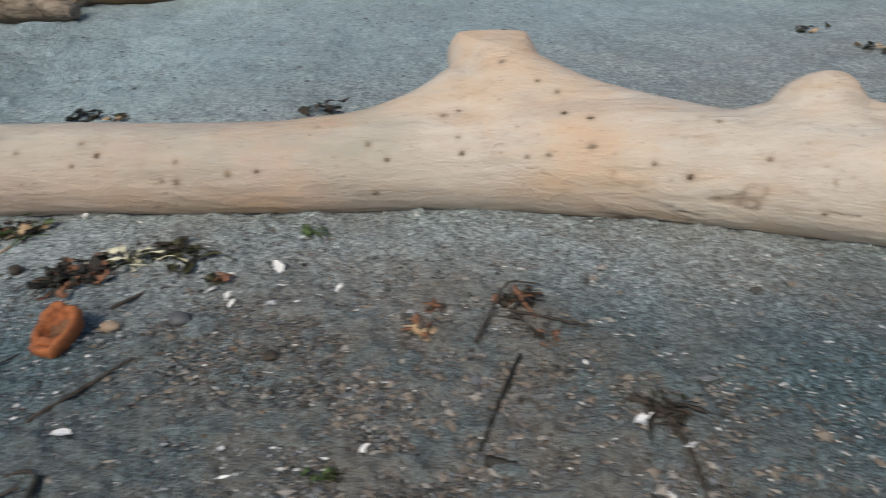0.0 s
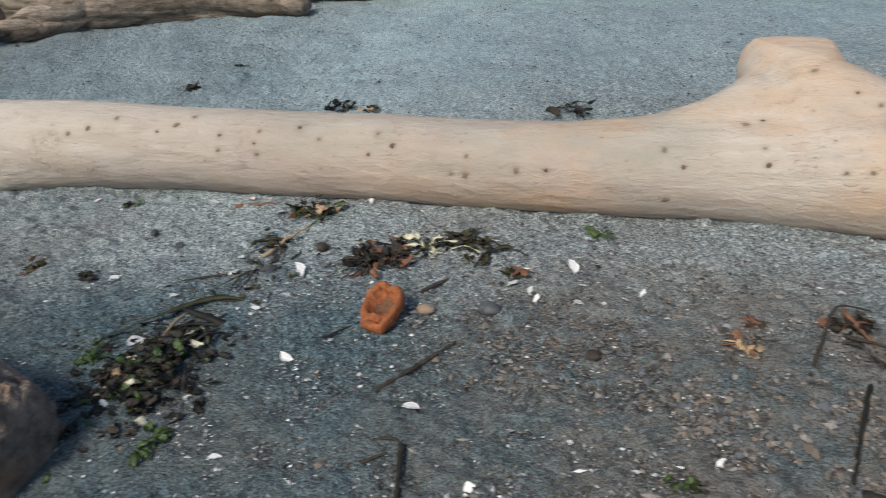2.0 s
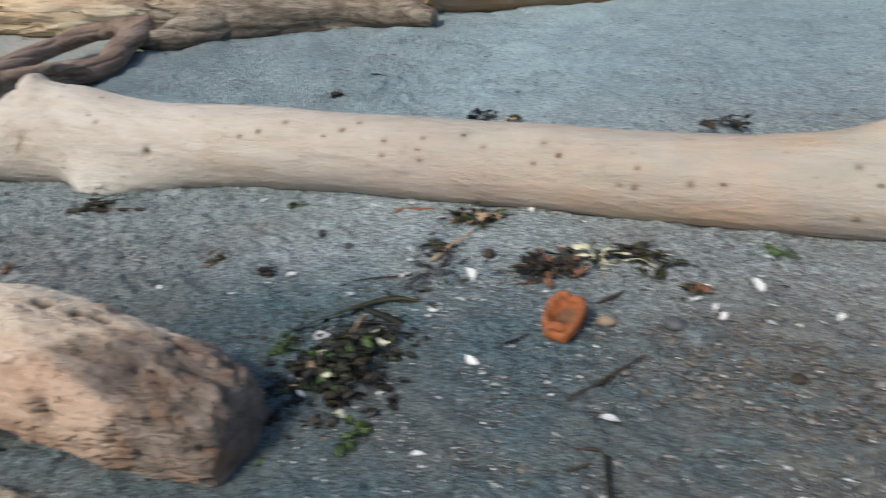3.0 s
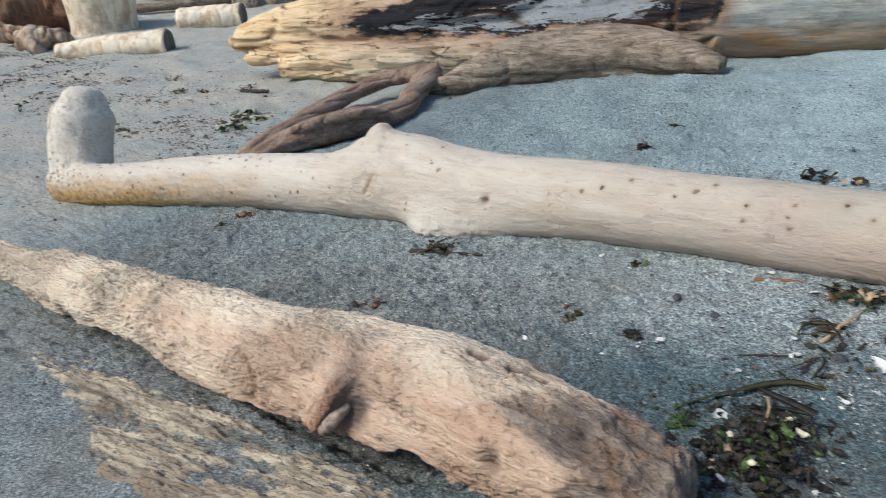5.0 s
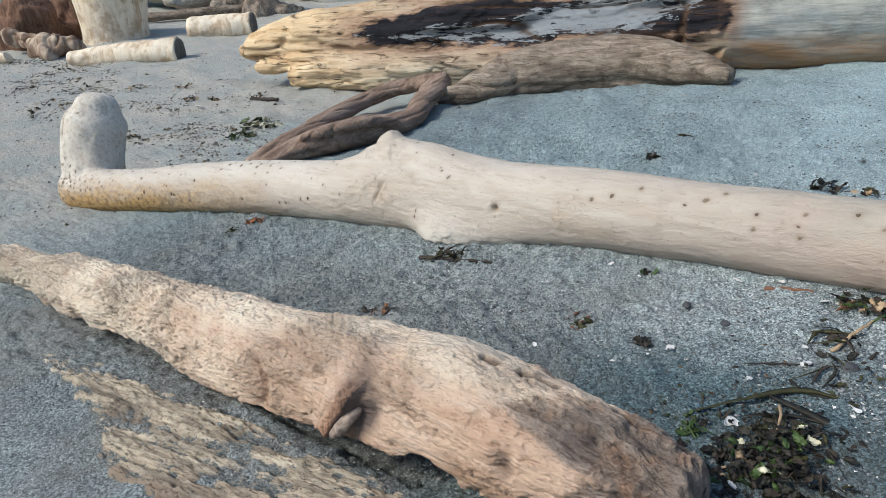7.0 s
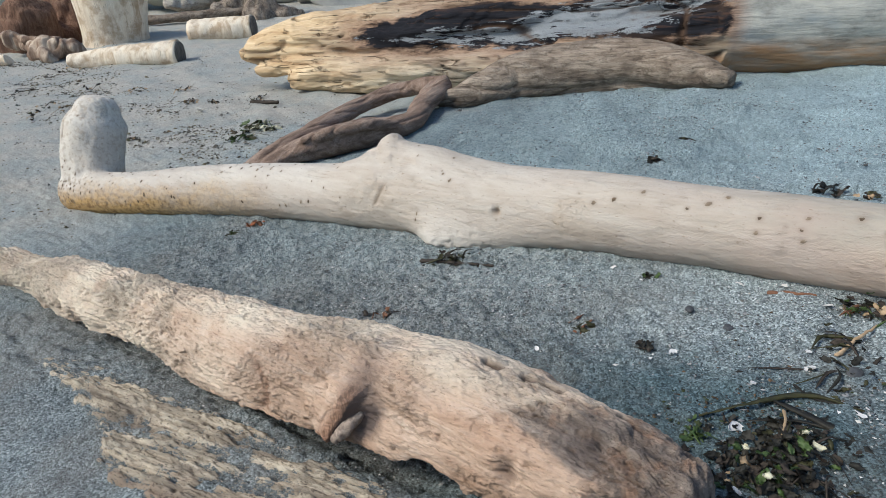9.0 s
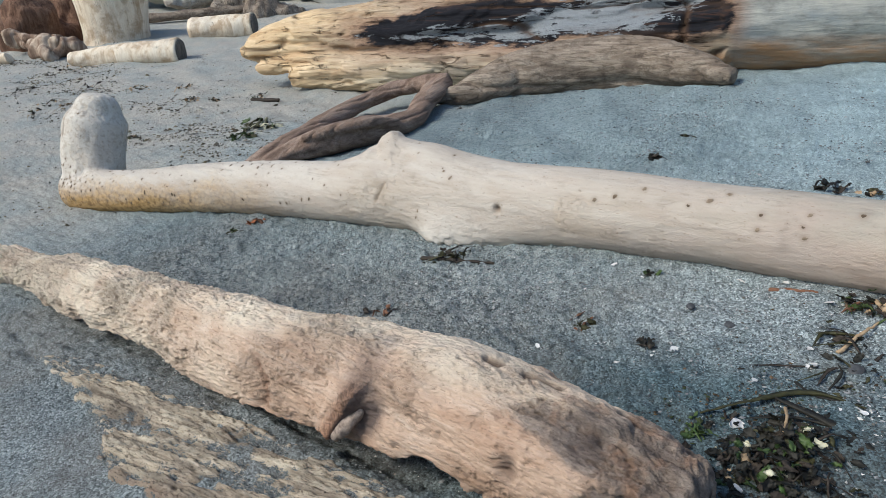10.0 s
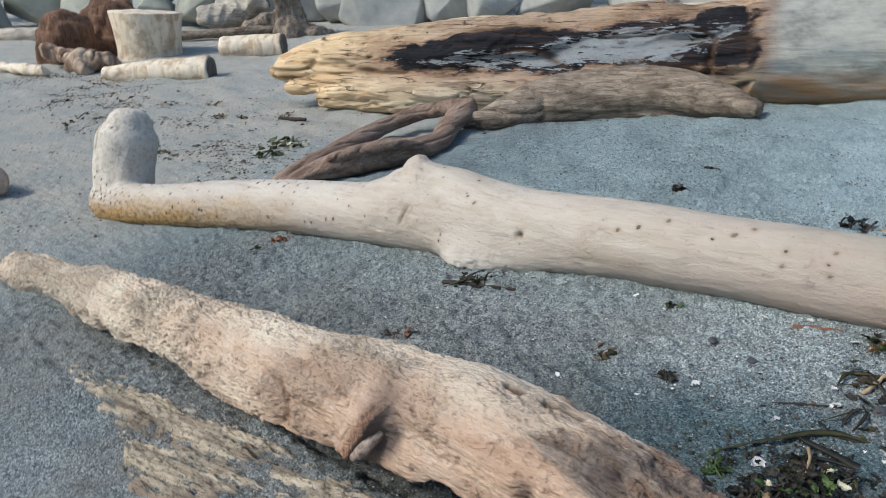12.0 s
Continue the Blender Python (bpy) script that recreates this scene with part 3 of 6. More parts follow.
def slab_material():
    """Silver-tan split wood, threaded along the grain, with grey sand caught on its low places."""
    m = Mat("silvered_slab_wood")
    recess_shade, dust, bark = (m.held(k) for k in ("recess_shade", "dust", "bark"))
    g = m.noise(m.map((0.07, 1, 1), 7.4), 70.0, 6, 0.68, 0.3)
    col = m.ramp(g, (0.30, (0.37, 0.29, 0.20)), (0.46, (0.60, 0.50, 0.365)), (0.64, (0.74, 0.65, 0.50)))
    col = m.mix(m.span(m.noise(m.map((0.4, 1, 1), 7.4), 7.0, 5, 0.65), 0.50, 0.64, 0.0, 0.5), col, (0.33, 0.245, 0.18))
    col = m.mix(m.calc('MULTIPLY', bark, 0.7), col, (0.27, 0.185, 0.135))
    nick = m.noise(m.map((0.5, 1, 1), 7.4), 130.0, 3, 0.6)
    col = m.mix(m.span(nick, 0.34, 0.42, 0.8, 0.0), col, (0.11, 0.085, 0.065))
    # shade of the grooves, painted into the slab's colour
    col = m.mix(m.calc('MULTIPLY', recess_shade, 0.75), col, (0.10, 0.08, 0.065))
    speck = m.node("ShaderNodeTexVoronoi", Vector=m.coord, Scale=330.0)
    grain = m.ramp(speck.outputs["Color"], (0.0, (0.05, 0.056, 0.057)), (0.5, (0.15, 0.165, 0.165)), (1.0, (0.32, 0.335, 0.33)))
    caught = m.span(m.calc('ADD', dust, m.calc('MULTIPLY', m.calc('SUBTRACT', m.noise(m.map((0.55, 1, 1), 7.4), 150.0, 7, 0.80), 0.5), 4.2)), 0.58, 0.80)
    col = m.mix(caught, col, grain)
    return m.done(col, 0.92, ((nick, 1.0, 0.008), (g, 1.0, 0.012), (m.noise(m.coord, 220.0, 4, 0.72), 0.9, 0.004)), 0.2)


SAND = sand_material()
PALE = pale_material()
NEARW = near_material()
SLABW = slab_material()
HONEYW = wood("honey_driftwood", (0.30, 0.205, 0.145), (0.58, 0.433, 0.333), (0.72, 0.592, 0.485), 0, 7.0, 0.2, (0.48, 0.335, 0.24), 0, 0.004, 0.3, 0.15, 0.08, 0.0, None, 0.0, 0.8)
BROWNW = wood("brown_driftwood", (0.085, 0.060, 0.043), (0.275, 0.215, 0.16), (0.44, 0.365, 0.285), 17, 3.2, 0.6, (0.12, 0.09, 0.068), 0, 0.012, 0.3, 0.4, 0.10, 0.0, None, 0.3, 0.3)
DARKW = wood("dark_root_wood", (0.115, 0.075, 0.053), (0.27, 0.185, 0.135), (0.41, 0.31, 0.24), 100, 3.0, 0.5, None, 0, 0.010, 0.1, 0.45, 0.06, 0.0, None, 0.2)
REDW = wood("reddish_stump_wood", (0.06, 0.032, 0.02), (0.15, 0.08, 0.05), (0.28, 0.17, 0.11), 0, 4.0, 0.6, (0.08, 0.045, 0.03), 2, 0.01, 0.1, 0.3, 0.15, 0.0, None, 0.0)
GREYW = wood("grey_driftwood", (0.20, 0.17, 0.14), (0.46, 0.41, 0.34), (0.64, 0.58, 0.49), 30, 5.0, 0.7, (0.3, 0.25, 0.2), 0, 0.008, 0.1, 0.2, 0.12, 0.0, None, 0.0)
STUMPW = wood("cream_round_wood", (0.45, 0.32, 0.20), (0.75, 0.635, 0.48), (0.84, 0.76, 0.63), 0, 1.6, 0.6, (0.36, 0.235, 0.13), 2, 0.010, 0.0, 0.2, 0.10, 0.0, None, 0.0, 0.3)
ROOTW = wood("worn_root_wood", (0.11, 0.08, 0.06), (0.33, 0.265, 0.20), (0.52, 0.445, 0.36), 0, 3.0, 0.9, (0.14, 0.1, 0.075), 2, 0.02, 0.3, 0.5, 0.3)
# cut ends face away from the sun; this dark colour holds their shade
CUTEND = wood("shaded_end_grain", (0.06, 0.05, 0.04), (0.13, 0.11, 0.09), (0.2, 0.17, 0.14), 0, 6.0, 0.5, None, 2, 0.004, 0.0, 0.2, 0.1, 0.0, None, 0.0)


def burnt_material():
    """Split log: honey wood, charred along its upper side, with pale sand caught in the char. Own x runs along the log."""
    m = Mat("charred_log_wood")
    char, dust, rift, foot = (m.held(k) for k in ("char", "dust", "rift", "foot"))
    u = m.node("ShaderNodeSeparateXYZ", Vector=m.coord).outputs[0]
    g = m.noise(m.map((0.09, 1, 1)), 17.0, 7, 0.66, 0.6)
    fine = m.noise(m.map((0.07, 1, 1)), 120.0, 5, 0.7)
    col = m.ramp(g, (0.30, (0.44, 0.32, 0.195)), (0.46, (0.61, 0.49, 0.335)), (0.66, (0.73, 0.635, 0.475)))
    col = m.mix(m.span(m.noise(m.map((0.4, 1, 1)), 3.0, 5, 0.65), 0.46, 0.62, 0.0, 0.6), col, (0.50, 0.40, 0.315))
    col = m.mix(m.span(fine, 0.38, 0.50, 0.35, 0.0), col, (0.28, 0.19, 0.115))
    # left end mixed towards gold: warm sunlight put into the wood colour
    col = m.mix(m.span(u, 1.7, 0.4, 0.0, 0.75), col, m.ramp(g, (0.34, (0.46, 0.275, 0.12)), (0.62, (0.76, 0.565, 0.325))))
    peeled = m.span(m.calc('ADD', u, m.calc('MULTIPLY', m.noise(m.coord, 5.0, 5, 0.65), 0.10)), 4.16, 4.22)
    flake = m.noise(m.map((0.55, 1, 1)), 6.0, 7, 0.7)
    worn = m.ramp(flake, (0.36, (0.20, 0.195, 0.175)), (0.50, (0.325, 0.325, 0.295)), (0.64, (0.41, 0.395, 0.35)))
    worn = m.mix(m.span(m.noise(m.map((0.6, 1, 1)), 2.6, 4, 0.6), 0.52, 0.62, 0.0, 0.6), worn, (0.25, 0.28, 0.29))
    col = m.mix(peeled, col, worn)
    torn = m.calc('SUBTRACT', m.noise(m.map((0.24, 1, 1)), 24.0, 9, 0.72), 0.5)
    soft = m.calc('SUBTRACT', m.noise(m.map((0.35, 1, 1)), 5.0, 6, 0.68), 0.5)
    c = m.calc('ADD', char, m.calc('ADD', m.calc('MULTIPLY', soft, 0.26), m.calc('MULTIPLY', torn, 0.10)))
    scorch = m.calc('MULTIPLY', m.span(c, -0.17, 0.005, 0.0, 0.85), m.span(u, 4.30, 4.18))
    col = m.mix(scorch, col, m.ramp(fine, (0.35, (0.12, 0.06, 0.036)), (0.62, (0.28, 0.165, 0.105))))
    coal = m.ramp(g, (0.34, (0.006, 0.006, 0.008)), (0.58, (0.018, 0.018, 0.022)), (0.70, (0.075, 0.040, 0.028)))
    col = m.mix(m.span(c, -0.008, 0.020), col, coal)
    d = m.calc('ADD', dust, m.calc('MULTIPLY', torn, 0.55))
    sand = m.ramp(m.noise(m.coord, 150.0, 3), (0.35, (0.165, 0.178, 0.188)), (0.65, (0.29, 0.302, 0.31)))
    col = m.mix(m.calc('MULTIPLY', m.span(d, -0.004, 0.010), m.span(u, 4.16, 4.08)), col, sand)
    rust = m.calc('MULTIPLY', foot, m.span(m.noise(m.map((0.3, 1, 1)), 7.0, 5, 0.65), 0.36, 0.56, 0.35, 0.9))
    col = m.mix(rust, col, (0.31, 0.175, 0.085))
    col = m.mix(m.calc('MULTIPLY', rift, 0.8), col, (0.085, 0.05, 0.03))
    seam = m.calc('MULTIPLY', m.crackle(14.0, 0.06, 0.035, 0.035, 7.0), m.calc('MULTIPLY', m.span(u, 4.2, 4.1), m.span(m.noise(m.coord, 5.0, 5, 0.7), 0.50, 0.60)))
    col = m.mix(m.calc('MULTIPLY', seam, m.span(d, -0.02, 0.01, 0.60, 0.1)), col, (0.10, 0.06, 0.035))
    return m.done(col, 0.92, ((seam, -1.0, 0.022), (rift, -0.8, 0.010), (g, 0.8, 0.018), (flake, 0.4, 0.012), (fine, 0.5, 0.004)), 0.2)


def plain(name, a, b, scale=60.0, rough=0.7, bump=0.3, vary=0.0, spec=0.3):
    m = Mat(name)
    n = m.noise(m.coord, scale, 5, 0.65)
    col = m.ramp(n, (0.3, a), (0.7, b))
    if vary:
        r = m.t.nodes.new("ShaderNodeObjectInfo").outputs["Random"]
        col = m.mix(m.calc('MULTIPLY', r, vary), col, tuple(v * 0.45 for v in a))
    return m.done(col, rough, ((n, bump, 0.004),), spec)


SHELL = plain("white_shell", (0.76, 0.72, 0.67), (0.90, 0.88, 0.84), 90, 0.45, 0.2, 0.15)
KELP = plain("dark_brown_kelp", (0.010, 0.010, 0.008), (0.034, 0.030, 0.020), 50, 0.6, 0.4, 0.3, 0.3)
OLIVE = plain("olive_kelp", (0.022, 0.023, 0.009), (0.068, 0.062, 0.022), 45, 0.6, 0.4, 0.3, 0.3)
GREEN = plain("green_sea_lettuce", (0.030, 0.055, 0.012), (0.085, 0.13, 0.032), 60, 0.5, 0.4, 0.3, 0.4)
PALEWEED = plain("bleached_weed", (0.52, 0.48, 0.31), (0.74, 0.70, 0.52), 60, 0.6, 0.3)
ORANGE = plain("orange_crust", (0.15, 0.045, 0.016), (0.40, 0.135, 0.045), 95, 0.65, 0.8)
HOLLOW = plain("brown_hollow", (0.10, 0.05, 0.027), (0.21, 0.105, 0.055), 80, 0.8, 0.5)
TAN = plain("tan_chip", (0.36, 0.24, 0.13), (0.60, 0.44, 0.27), 60, 0.8, 0.4, 0.4)
RUST = plain("red_brown_bark", (0.12, 0.06, 0.035), (0.26, 0.125, 0.07), 60, 0.8, 0.5, 0.3)
TWIG = plain("dark_twig", (0.022, 0.017, 0.013), (0.072, 0.056, 0.042), 80, 0.8, 0.5, 0.2)
PEBBLE = plain("grey_pebble", (0.045, 0.047, 0.052), (0.13, 0.13, 0.13), 50, 0.6, 0.3, 0.5)
TANPEB = plain("tan_pebble", (0.24, 0.17, 0.11), (0.36, 0.27, 0.19), 50, 0.6, 0.3)
FAINT = plain("faded_knot", (0.17, 0.125, 0.085), (0.36, 0.28, 0.2), 150, 0.9, 0.5, 0.3)
KNOT = plain("dark_knot", (0.07, 0.05, 0.035), (0.26, 0.185, 0.12), 150, 0.9, 0.5, 0.4)


def rock_material(name, a, b, moss):
    m = Mat(name)
    n = m.noise(m.coord, 3.0, 8, 0.65)
    col = m.ramp(n, (0.3, a), (0.68, b))
    tint = m.t.nodes.new("ShaderNodeObjectInfo").outputs["Random"]
    col = m.mix(m.calc('MULTIPLY', tint, 0.5), col, tuple(v * 0.55 for v in a))
    s = m.noise(m.coord, 1.4, 4)
    col = m.mix(m.span(s, 0.55, 0.7, 0.0, moss), col, (0.12, 0.13, 0.06))
    return m.done(col, 0.9, ((n, 0.7, 0.03), (m.noise(m.coord, 40.0, 4), 0.4, 0.006)))


ROCK = rock_material("grey_riprap_stone", (0.33, 0.33, 0.315), (0.56, 0.545, 0.50), 0.08)
MOSSROCK = rock_material("mossy_riprap_stone", (0.30, 0.30, 0.25), (0.52, 0.51, 0.43), 0.22)

# ---------- the beach ----------
def axis_steps(knots, far):
    """Grid lines: dense where the camera passes, ever wider towards the horizon."""
    out = [knots[0][0]]
    for (a, step), (b, _) in zip(knots, knots[1:]):
        n = max(1, round((b - a) / step))
        out += list(a + (b - a) * np.arange(1, n + 1) / n)
    lo, hi, g1, g2 = [], [], knots[0][1], knots[-1][1]
    x = out[0]
    while x > -far:
        g1 *= 1.22
        x -= g1
        lo.append(x)
    x = out[-1]
    while x < far:
        g2 *= 1.22
        x += g2
        hi.append(x)
    return np.array(lo[::-1] + out + hi)


gx = axis_steps([(-13, 0.12), (-7, 0.045), (-4.2, 0.012), (-2.5, 0.009), (0.9, 0.015), (2.5, 0.08)], 900)
gy = axis_steps([(-1.0, 0.05), (0.25, 0.009), (1.75, 0.013), (2.6, 0.025), (5.2, 0.07), (9, 0.2)], 900)
X, Y = np.meshgrid(gx, gy)
P = np.stack([X.ravel(), Y.ravel(), 0 * X.ravel()], 1)
Z = sand_height(P[:, 0], P[:, 1])
fine = np.exp(-np.maximum(0, np.hypot((P[:, 0] + 2.0) * 0.85, P[:, 1] - 1.0) - 2.3) / 1.2)
crumb = fbm(P, 38, 2, 8) * (1 + 0.7 * np.exp(-((P[:, 0] + 2.9) / 1.1) ** 2) * np.exp(-((P[:, 1] - 1.1) / 0.6) ** 2))
fine = fine * (1 - 0.45 * np.clip((P[:, 0] + 1.9) / 0.6, 0, 1) * np.clip((-0.5 - P[:, 0]) / 0.4, 0, 1))
Z = Z + fine * np.clip(P[:, 1] / 0.3 + 0.2, 0, 1) * (0.0085 * np.maximum(crumb, -0.25) + 0.0085 * np.maximum(vnoise(P, (75, 75, 1), 9), -0.3)) + 0.0075 * fbm(P, (14, 18, 1), 2, 6) * np.exp(-np.maximum(0, np.hypot(P[:, 0] + 2.2, P[:, 1] - 2.2) - 4.0) / 1.5) * np.clip(P[:, 1] / 0.3 + 0.6, 0, 1)
P[:, 2] = Z
nx, ny = len(gx), len(gy)
idx = np.arange(nx * ny).reshape(ny, nx)
quads = np.stack([idx[:-1, :-1], idx[:-1, 1:], idx[1:, 1:], idx[1:, :-1]], -1).reshape(-1, 4)
ground = mesh_of("ground", P, quads.tolist())
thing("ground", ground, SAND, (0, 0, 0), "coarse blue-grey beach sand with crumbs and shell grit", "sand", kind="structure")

# ---------- the long bleached log ----------
LOG = [(-5.11, 1.31, -0.19, 0.125), (-4.88, 1.35, -0.178, 0.122), (-4.58, 1.44, -0.158, 0.121), (-4.22, 1.57, -0.128, 0.134), (-3.84, 1.675, -0.100, 0.142), (-3.46, 1.735, -0.072, 0.145),
       (-2.9, 1.79, -0.02, 0.160), (-2.25, 1.83, 0.032, 0.152), (-1.65, 1.835, 0.068, 0.139), (-1.15, 1.81, 0.102, 0.132), (-0.70, 1.772, 0.134, 0.128), (-0.30, 1.748, 0.167, 0.130),
       (0.02, 1.735, 0.198, 0.138), (0.40, 1.673, 0.238, 0.156), (0.73, 1.57, 0.256, 0.146), (1.03, 1.463, 0.277, 0.145), (1.45, 1.30, 0.30, 0.14), (2.0, 1.10, 0.33, 0.13)]
pieces = [tube(LOG, 150, 36),
          tube([(-5.06, 1.37, -0.22, 0.155), (-5.09, 1.42, -0.08, 0.172), (-5.11, 1.48, 0.08, 0.180), (-5.105, 1.51, 0.17, 0.168), (-5.10, 1.53, 0.232, 0.128)], 24, 30, 1.0, (0.5, 0.75)),
          tube([(0.20, 1.72, 0.23, 0.14), (0.165, 1.84, 0.30, 0.148), (0.14, 1.95, 0.365, 0.134), (0.12, 2.035, 0.41, 0.124), (0.115, 2.065, 0.428, 0.120)], 24, 30, 1.0, (0.3, 0.10)),
          tube([(-0.42, 1.76, 0.17, 0.115), (-0.20, 1.77, 0.205, 0.115), (-0.05, 1.81, 0.26, 0.11), (0.06, 1.87, 0.33, 0.105)], 20, 26, 1.0, (0.3, 0.3)),
          tube([(0.20, 1.84, 0.35, 0.12), (0.34, 1.78, 0.325, 0.105), (0.50, 1.71, 0.305, 0.10), (0.68, 1.62, 0.285, 0.11), (0.80, 1.56, 0.265, 0.12)], 24, 26),
          tube([(0.92, 1.53, 0.27, 0.14), (0.91, 1.60, 0.35, 0.118), (0.905, 1.65, 0.405, 0.104), (0.905, 1.67, 0.42, 0.10)], 20, 28, 1.0, (0.4, 0.25)),
          tube([(0.72, 1.60, 0.28, 0.12), (0.84, 1.60, 0.33, 0.105)], 8, 24),
          tube([(1.0, 1.58, 0.34, 0.10), (1.18, 1.46, 0.31, 0.10)], 8, 24),
          tube([(-2.98, 1.80, 0.00, 0.155), (-3.02, 1.815, 0.08, 0.125), (-3.055, 1.825, 0.145, 0.080), (-3.065, 1.83, 0.165, 0.068)], 18, 26, 1.0, (0.4, 0.45)),
          tube([(-3.35, 1.745, -0.05, 0.135), (-3.20, 1.775, -0.005, 0.125), (-3.11, 1.80, 0.055, 0.105)], 12, 26),
          tube([(-2.98, 1.82, 0.075, 0.110), (-2.80, 1.82, 0.055, 0.125), (-2.5, 1.825, 0.03, 0.145)], 14, 26)]
me = fused("driftwood_log", pieces, 0.0078, 26, 0.8)
co, no = verts_of(me), normals_of(me)
flare = np.exp(-((co[:, 0] + 2.66) / np.where(co[:, 0] < -2.66, 0.13, 0.32)) ** 2) * np.clip((0.03 - co[:, 2]) / 0.15, 0, 1) ** 1.3 * (co[:, 1] < 1.80)
co[:, 1] -= 0.11 * flare
co = co + no * (flare * 0.007 * fbm(co, 38, 2, 24))[:, None]
top = (co[:, 0] > -0.2) & (co[:, 0] < 0.45) & (co[:, 1] > 1.80) & (co[:, 2] > 0.480)
co[:, 2] = np.where(top, 0.480 + (co[:, 2] - 0.480) * 0.18, co[:, 2])
rise = 0.032 * np.exp(-((co[:, 0] + 3.05) / 0.10) ** 2) + 0.016 * np.exp(-((co[:, 0] + 3.18) / 0.10) ** 2) + 0.028 * np.exp(-((co[:, 0] + 2.84) / 0.15) ** 2)
co[:, 2] += rise * np.clip(no[:, 2], 0, 1)
core = smooth_path(LOG, 300)
X0 = co[:, 0]
A = np.arctan2(co[:, 2] - np.interp(X0, core[:, 0], core[:, 2]), np.interp(X0, core[:, 0], core[:, 1]) - co[:, 1])
arc = A * 0.14
stub = ease(-X0, 4.93, 4.98) * ease(co[:, 2], -0.16, -0.08)
jig = 0.02 * fbm(co, (16, 16, 16), 3, 24)
f1, f2, tag = cells(X0 + jig, np.where(stub > 0.5, co[:, 2], arc) + jig, 24, 25, 0.75)
bulge = blob(X0, -3.02, 0.20, A, radians(40), 1.2)
where = np.clip(0.95 * bulge + 0.6 * ease(-X0, 3.2, 3.6) + 0.5 * ease(fbm(co, (3, 6, 6), 2, 26), 0.25, 0.6), 0, 1)
crackle = ease(f2 - f1, 0.09, 0.02) * where * ease(vnoise(co, (9, 14, 14), 27), -0.35, 0.1)
f1, f2, tag = cells(X0 + 0.4 * jig, arc + 0.5 * jig, 40, 28, 0.9)
block = ease(blob(X0, -2.11, 0.07, A, radians(15), 0.5) + blob(X0, -1.98, 0.09, A, radians(-8), 0.4) + 0.3 * fbm(co, (14, 20, 20), 2, 29), 0.35, 0.55)
blocky = ease(f2 - f1, 0.15, 0.05) * block * ease(A, 1.0, 0.7)
hair = (1 - np.abs(vnoise(co, (3.0, 42, 42), 31) + 0.05 * vnoise(co, (30, 30, 30), 32))) ** 16 * ease(vnoise(co, (5, 12, 12), 33), 0.15, 0.5)
check = (1 - np.abs(vnoise(co, (2.2, 30, 30), 37) + 0.02 * vnoise(co, (26, 40, 40), 38))) ** 20 * ease(vnoise(co, (9, 22, 22), 39), 0.05, 0.3) * ease(X0, 0.25, 0.5)
hair = hair * (0.35 + 0.65 * ease(X0, 0.25, 0.6) + 0.4 * ease(-X0, 2.2, 3.0))
fold = np.exp(-((X0 + 3.0 - 0.6 * (A - 0.2) * 0.14) / 0.008) ** 2) * ease(A, 0.0, 0.15) * ease(A, 0.75, 0.5)
cleft = np.exp(-((X0 + 5.13 - 0.06 * vnoise(co, (1, 1, 12), 34) * 0.5) / 0.007) ** 2) * ease(co[:, 2], 0.08, 0.16) * (co[:, 1] < 1.56)
bore = blob(X0, -2.41, 0.014, A, np.arcsin(0.15), 0.10)
flat = stub * ease(X0, -5.13, -5.06) * ease(co[:, 2], 0.12, 0.0)
relief = 0.0035 * fbm(co, (3, 9, 9), 2, 21) + stub * 0.005 * fbm(co, (12, 12, 8), 3, 23) + 0.0014 * fbm(co, (9, 55, 55), 2, 22)
relief = relief - 0.0015 * crackle - 0.0015 * blocky - 0.003 * hair - 0.007 * check - 0.006 * fold - 0.012 * cleft - 0.022 * bore - 0.010 * flat
relief = relief + bulge * (0.004 * fbm(co, (26, 30, 30), 2, 35)) + 0.002 * block * (tag - 0.5)
co = co + no * relief[:, None]
set_verts(me, co)
give(me, "crack", np.clip(0.6 * hair + 0.9 * check + 0.8 * fold + cleft + 1.2 * bore, 0, 1))
give(me, "flaky", np.clip(bulge * 0.9 + 0.25 * ease(-X0, 3.2, 3.6) * (1 - stub), 0, 1))
give(me, "blocks", block * ease(A, 1.0, 0.7))
give(me, "tan", np.clip(0.45 * stub * ease(fbm(co, (8, 8, 6), 3, 36), 0.0, 0.4) + 0.30 * block + 0.35 * bulge * ease(A, 0.9, 0.3), 0, 1))
# pale foot and upper left skin; the stub's extra paleness stands in for light
give(me, "chalk", np.clip(1.2 * flare + 0.6 * ease(-X0, 3.2, 3.5) * ease(A, 0.35, 0.8) + 0.8 * stub, 0, 1))
give(me, "grey", np.clip(0.6 * flat, 0, 1))
log_base = (-2.0, 1.8, gz(-2.0, 1.8))
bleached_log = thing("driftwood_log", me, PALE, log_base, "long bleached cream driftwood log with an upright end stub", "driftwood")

log_tree = BVHTree.FromPolygons([v.co.copy() for v in me.vertices], [tuple(p.vertices) for p in me.polygons])


def knot_mesh(seed):
    rnd = np.random.RandomState(seed)
    v, f = tube([(-0.0105, 0, 0, 0.0008), (-0.0085, 0, 0, 0.0028), (-0.005, 0.0005, 0.0008, 0.0042), (0, 0, 0.0012, 0.0048), (0.005, -0.0005, 0.0008, 0.0041), (0.0085, 0, 0, 0.0027), (0.0105, 0, 0, 0.0008)], 13, 9, 0.5)
    v = v + rnd.normal(0, 0.0007, v.shape)
    k = mesh_of("knot", v * (1.0, rnd.uniform(0.8, 1.5), 1.0), f)
    k.materials.append(KNOT if seed % 2 else FAINT)
    return k


knots = [knot_mesh(s) for s in range(5)]
